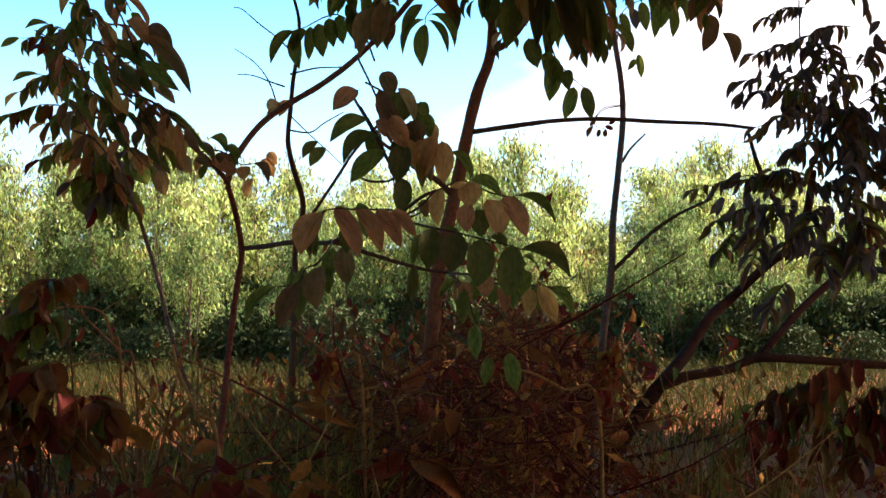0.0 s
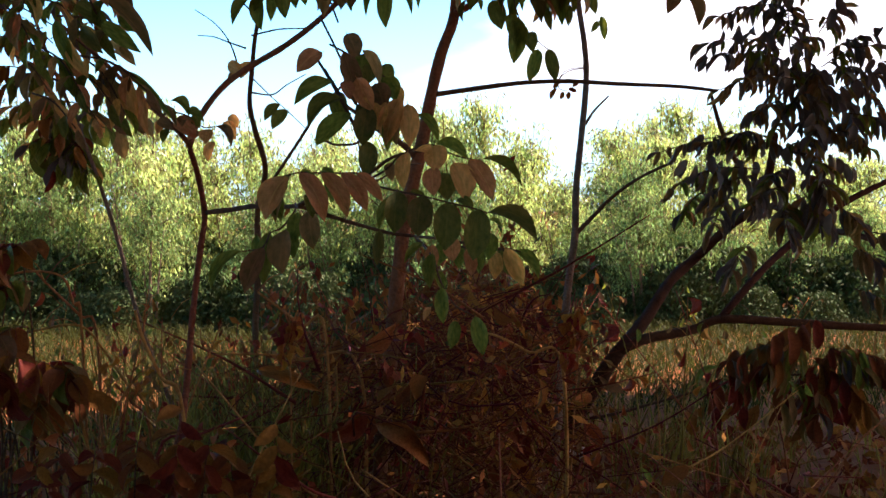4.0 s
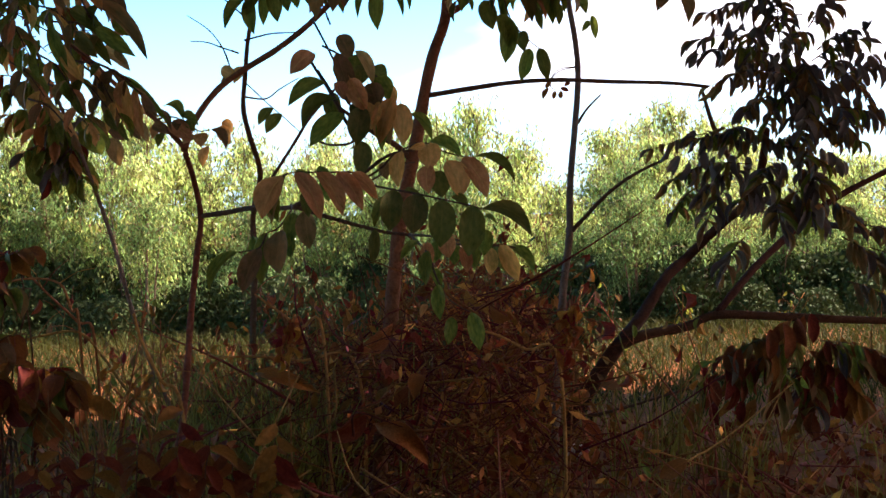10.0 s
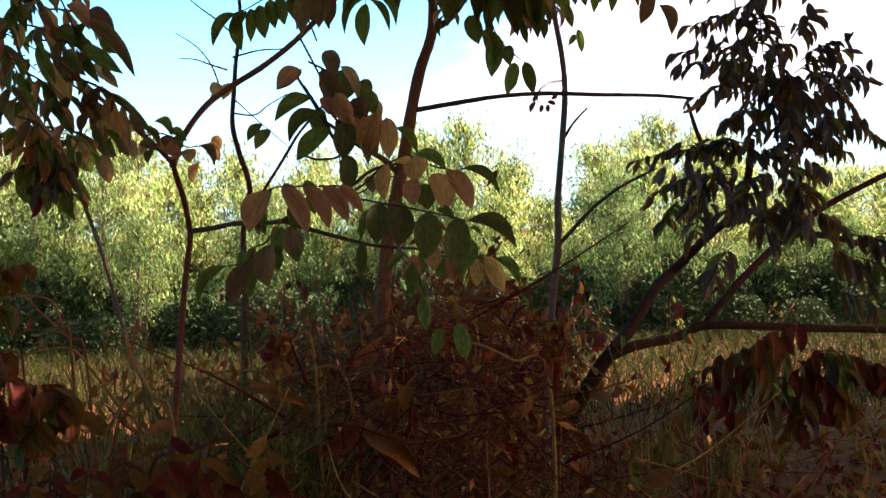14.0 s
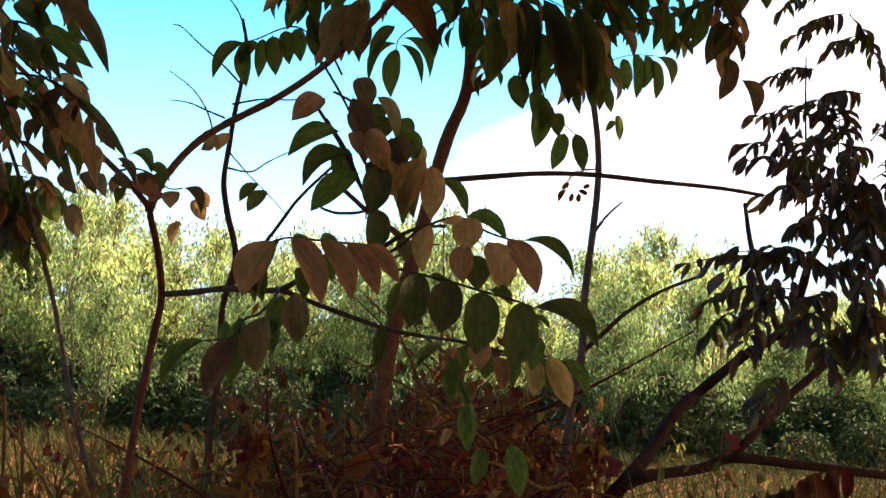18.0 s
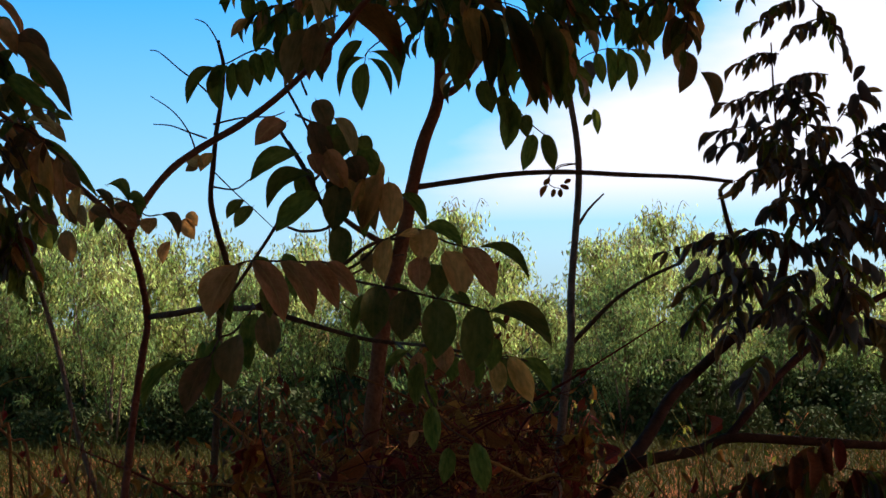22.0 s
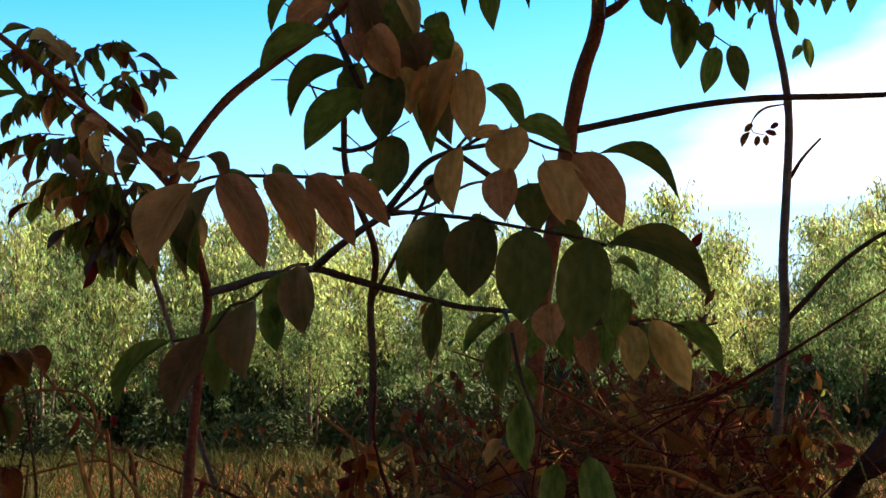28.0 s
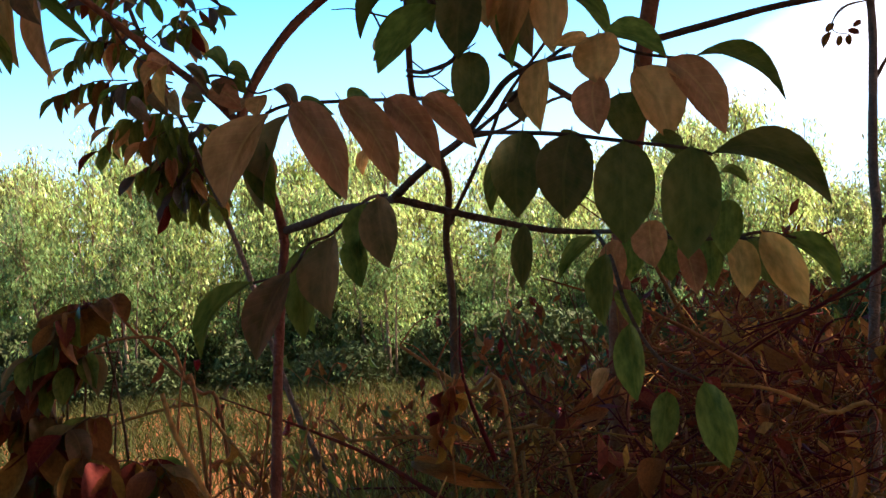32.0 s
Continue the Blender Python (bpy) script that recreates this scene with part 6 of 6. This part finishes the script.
def build_brushwood():
    rng = random.Random(31)
    s = thing("brushwood", (0.2, 4.7, -0.15), "tangled heap of dry twigs and curled russet dead leaves", "brushwood")
    o = np.array(s.location)

    def twig(span, low=False):
        if low:
            q = np.array((rng.uniform(-1.5, 1.5), rng.uniform(3.3, 4.6), 0))
            q[2] = -0.13 + rng.betavariate(1.2, 2.0) * 0.55
        else:
            q = np.array((min(rng.gauss(0.16, 0.40), rng.uniform(0.3, 0.66)), rng.uniform(4.2, 5.9), 0))
            q[2] = -0.12 + rng.betavariate(1.4, 1.2) * (1.05 - 0.45 * abs(q[0] - 0.25))
        w = rng.uniform(0, 2 * math.pi)
        d = np.array((math.cos(w), math.sin(w) * 0.6, rng.gauss(0.05, 0.45))) * span * rng.uniform(0.5, 1.2)
        mid = q + d * 0.5 + np.array((rng.gauss(0, 0.05), rng.gauss(0, 0.05), rng.gauss(0, 0.06)))
        end = q + d
        end[2] = max(-0.14, end[2])
        return [q, mid, end]

    for k in range(260):
        line = twig(0.55, k % 3 == 0)
        v, f = tube([q - o for q in smooth_line(line, 3)], rng.uniform(0.003, 0.008), 0.002, 5)
        child("twig", mesh_of("twig", v, f, TWIG_DRY if k % 3 == 0 else TWIG_DARK), s)
    verts, faces = [], []
    for k in range(1500):
        v, f = tube([q - o for q in smooth_line(twig(0.32, k % 3 == 0), 2)], rng.uniform(0.0015, 0.0035), 0.001, 4)
        k = len(verts)
        verts += v
        faces += [tuple(i + k for i in face) for face in f]
    child("fine_brush", mesh_of("fine_brush", verts, faces, TWIG_DARK), s)["kind"] = "stuff"
    for row in FALLEN_LEAVES:
        put_leaf(*row, s, s.location, "dead_leaf")
    for k in range(150):
        q = Vector(twig(0.1, k % 3 == 0)[0])
        d = Vector((rng.gauss(0, 0.6), rng.gauss(0, 0.6), -0.7)).normalized() * rng.uniform(0.05, 0.12)
        put_leaf(q, q + d, d.length * 0.45, rng.choice(BENDS), rng.uniform(-70, 70), rng.choice("xuuuuuuu"), s, s.location, "dead_leaf")
    for k, (mat, count, low) in enumerate(((LEAF_DEAD, 380, False), (LEAF_UMBER, 620, False), (LEAF_DEAD, 160, True), (LEAF_UMBER, 420, True))):
        v, f = leaf_cloud(count, None, rng, 0.065, 0.36, 0.5, lambda: twig(0.1, low)[0] - o)
        child("withered_foliage", mesh_of("withered_foliage", v, f, mat, False), s)["kind"] = "stuff"


def build_scrub():
    """Upright half-dead shrubs behind the brushwood, each of many thin stems hung with curled russet leaves."""
    rng = random.Random(57)
    kinds = []
    for k in range(4):
        s = thing("dry_shrub", (0, 0, 0), "upright half-dead shrub of thin reddish stems and withered russet leaves", "shrub", "dry shrubs")
        lines = []
        for _ in range(16):
            w, r = rng.uniform(0, 6.28), rng.uniform(0.08, 0.5)
            h = rng.uniform(0.55, 1.0)
            a = np.array((math.cos(w) * 0.05, math.sin(w) * 0.05, 0.0))
            b = np.array((math.cos(w) * r * 0.4, math.sin(w) * r * 0.4, h * 0.55))
            c = np.array((math.cos(w) * r + rng.gauss(0, 0.08), math.sin(w) * r, h))
            line = smooth_line([a, b, c], 4)
            lines.append(line)
            v, f = tube(line, rng.uniform(0.004, 0.009), 0.002, 5)
            child("stem", mesh_of("stem", v, f, TWIG_DRY), s)
        verts, faces = [], []
        for _ in range(100):
            q = rng.choice(lines)[rng.randint(2, 8)]
            w, g = rng.uniform(0, 6.28), rng.uniform(0.08, 0.3)
            e = q + np.array((math.cos(w) * g, math.sin(w) * g, rng.gauss(0.03, 0.12)))
            v, f = tube(smooth_line([q, (q + e) / 2 + np.array((0, 0, 0.03)), e], 2), 0.0022, 0.001, 4)
            n = len(verts)
            verts += v
            faces += [tuple(i + n for i in face) for face in f]
            lines.append([q] * 4 + [(q + e) / 2] * 2 + [e] * 3)
        child("fine_brush", mesh_of("fine_brush", verts, faces, TWIG_DARK), s)["kind"] = "stuff"
        for _ in range(22):
            q = Vector(rng.choice(lines)[rng.randint(4, 8)])
            d = Vector((rng.gauss(0, 0.5), rng.gauss(0, 0.5), -0.8)).normalized() * rng.uniform(0.09, 0.17)
            ob = child("leaf", LEAVES[rng.choice("uuuuxb"), rng.choice(BENDS)], s)
            ob.matrix_local = leaf_pose(q, q + d, d.length * 0.42, rng.uniform(-60, 60))
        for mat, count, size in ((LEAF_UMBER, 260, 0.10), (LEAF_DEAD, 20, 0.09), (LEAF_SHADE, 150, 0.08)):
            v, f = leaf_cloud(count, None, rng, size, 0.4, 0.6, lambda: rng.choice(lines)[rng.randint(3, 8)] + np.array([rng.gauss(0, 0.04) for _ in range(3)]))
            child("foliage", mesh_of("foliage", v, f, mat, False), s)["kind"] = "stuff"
        kinds.append(s)
    spots = ((-1.05, 7.0, 0.75), (-0.55, 7.4, 0.9), (-0.15, 6.7, 1.0), (0.2, 7.3, 1.1), (0.45, 6.5, 1.05), (0.6, 7.6, 1.1), (0.95, 7.9, 0.95), (0.35, 8.4, 1.1), (-0.35, 8.3, 0.9), (0.75, 6.9, 0.9), (-0.8, 6.2, 0.6))
    for i, (x, y, k) in enumerate(spots):
        made = kinds[i] if i < 4 else copy_thing(kinds[i % 4], pose(0, 0, 0))
        made.matrix_basis = pose(x, y, -0.17, 0, 0, rng.uniform(0, 360)) @ Matrix.Diagonal((k, k, k, 1))


def blades(count, rng, place, tall, wide, lean=0.35):
    verts, faces = [], []
    for _ in range(count):
        x, y = place()
        h = tall * rng.uniform(0.5, 1.25)
        w = rng.uniform(0, 2 * math.pi)
        dx, dy = math.cos(w) * wide, math.sin(w) * wide
        bx, by = rng.gauss(0, lean) * h, rng.gauss(0, lean) * h
        z = ground_height(x, y) - 0.01
        k = len(verts)
        verts += [(x - dx, y - dy, z), (x + dx, y + dy, z), (x + bx * 0.35 + dx * 0.7, y + by * 0.35 + dy * 0.7, z + h * 0.6),
                  (x + bx * 0.35 - dx * 0.7, y + by * 0.35 - dy * 0.7, z + h * 0.6), (x + bx, y + by, z + h)]
        faces += [(k, k + 1, k + 2, k + 3), (k + 3, k + 2, k + 4)]
    return verts, faces


def build_grass():
    rng = random.Random(33)
    def field():
        while True:
            x, y = rng.uniform(-8.5, 8), rng.uniform(6.0, 14.3)
            if rng.random() < (y - (6.6 if x < -0.2 else 8.3 if x < 1.0 else 7.3)) / 2.4 + 0.5 * noise.noise(Vector((x * 0.8, y * 0.8, 7))):
                return x, y

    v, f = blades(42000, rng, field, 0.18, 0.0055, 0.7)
    tagged(new("dry_grass", mesh_of("dry_grass", v, f, GRASS_DRY, False)), "dry grass covering the clearing, its straw colour darkened for shade", "grass", kind="stuff")
    v, f = blades(3600, rng, lambda: (rng.uniform(-2.6, 3.6), rng.uniform(3.0, 9.0)), 0.2, 0.004, 0.55)
    tagged(new("undergrowth_grass", mesh_of("undergrowth_grass", v, f, GRASS_GREEN, False)), "sparse green and brown grass blades under the saplings", "grass", kind="stuff")
    for k in range(22):
        x, y = rng.uniform(-1.3, -0.25), rng.uniform(4.3, 6.2)
        if k > 17:
            x, y = rng.uniform(0.9, 2.0), rng.uniform(5.5, 7.0)
        v, f = blades(34, rng, lambda: (x + rng.gauss(0, 0.05), y + rng.gauss(0, 0.05)), 0.66 if k < 18 else 0.3, 0.006, 0.28)
        ob = new("grass_tuft", mesh_of("grass_tuft", [(a - x, b - y, c + 0.15) for a, b, c in v], f, GRASS_GREEN, False))
        ob.location = (x, y, -0.15)
        tagged(ob, "tuft of tall leaning green and straw grass blades", "grass", "grass tufts")
    verts, faces = leaf_cloud(7000, None, rng, 0.085, 0.5, 0.0, lambda: np.array((rng.uniform(-3.5, 4.5), rng.uniform(2.8, 7.4), -0.125 + rng.uniform(0, 0.04))))
    tagged(new("leaf_litter", mesh_of("leaf_litter", verts, faces, LEAF_UMBER, False)), "brown fallen leaves strewn over the soil", "leaf litter", kind="stuff")


def build_stone():
    bm = bmesh.new()
    bmesh.ops.create_icosphere(bm, subdivisions=3, radius=0.088)
    for q in bm.verts:
        q.co *= 1 + 0.18 * noise.noise(q.co * 14)
        q.co.z *= 0.5
    me = bpy.data.meshes.new("stone")
    bm.to_mesh(me)
    bm.free()
    me.materials.append(STONE)
    me.polygons.foreach_set("use_smooth", [True] * len(me.polygons))
    ob = new("stone", me)
    ob.location = (STONE_AT[0][0], STONE_AT[0][1], ground_height(STONE_AT[0][0], STONE_AT[0][1]) + 0.03)
    tagged(ob, "pale pinkish stone lying on the littered soil", "stone")


# ---- unseen taller trees added round the standpoint, so that their crowns shade it ----
def build_unseen_shade_trees():
    rng = random.Random(41)
    spots = ((-3.6, -1.6, 3.4, 3), (0.4, -3.4, 3.4, 3), (3.8, -1.8, 3.4, 3), (-1.2, -6.0, 3.4, 3), (2.8, -6.4, 3.4, 3), (3.1, 2.6, 3.7, 3.2), (-3.1, 2.4, 3.7, 3.2), (4.3, 6.8, 4.6, 4.2), (-4.6, 6.6, 4.6, 4.2), (8.6, 8.6, 4.8, 3.6))
    for x, y, h, wide in spots:
        s = thing("shade_tree", (x, y, -0.2), "tall unseen broad-crowned tree added to shade the undergrowth", "tree", "shade trees")
        v, f = tube(smooth_line([np.array((0, 0, 0.0)), np.array((rng.uniform(-0.2, 0.2), 0.1, h * 0.5)), np.array((0, 0, h + 1.2))], 5), 0.16, 0.07, 10)
        child("trunk", mesh_of("trunk", v, f, BARK_GREY), s)
        for k in range(6):
            w = k * 1.05 + rng.uniform(-0.3, 0.3)
            v, f = tube(smooth_line([np.array((0, 0, h * 0.8)), np.array((math.cos(w), math.sin(w), h + 0.3)), np.array((math.cos(w) * 2.1, math.sin(w) * 2.1, h + 0.8))], 4), 0.05, 0.015, 6)
            child("limb", mesh_of("limb", v, f, BARK_GREY), s)

        def place():
            w, r = rng.uniform(0, 2 * math.pi), wide * math.sqrt(rng.random())
            low = h + 0.25 if y > 0 else 0.9
            return np.array((math.cos(w) * r, math.sin(w) * r, rng.uniform(low, h + 2.2 - 0.08 * r * r)))

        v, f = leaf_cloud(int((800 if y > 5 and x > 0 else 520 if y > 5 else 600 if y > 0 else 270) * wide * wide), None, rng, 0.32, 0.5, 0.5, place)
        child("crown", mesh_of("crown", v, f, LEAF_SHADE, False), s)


build_dry_stems()
build_withered_weeds()
build_weeds()
build_brushwood()
build_scrub()
build_grass()
build_stone()
build_unseen_shade_trees()
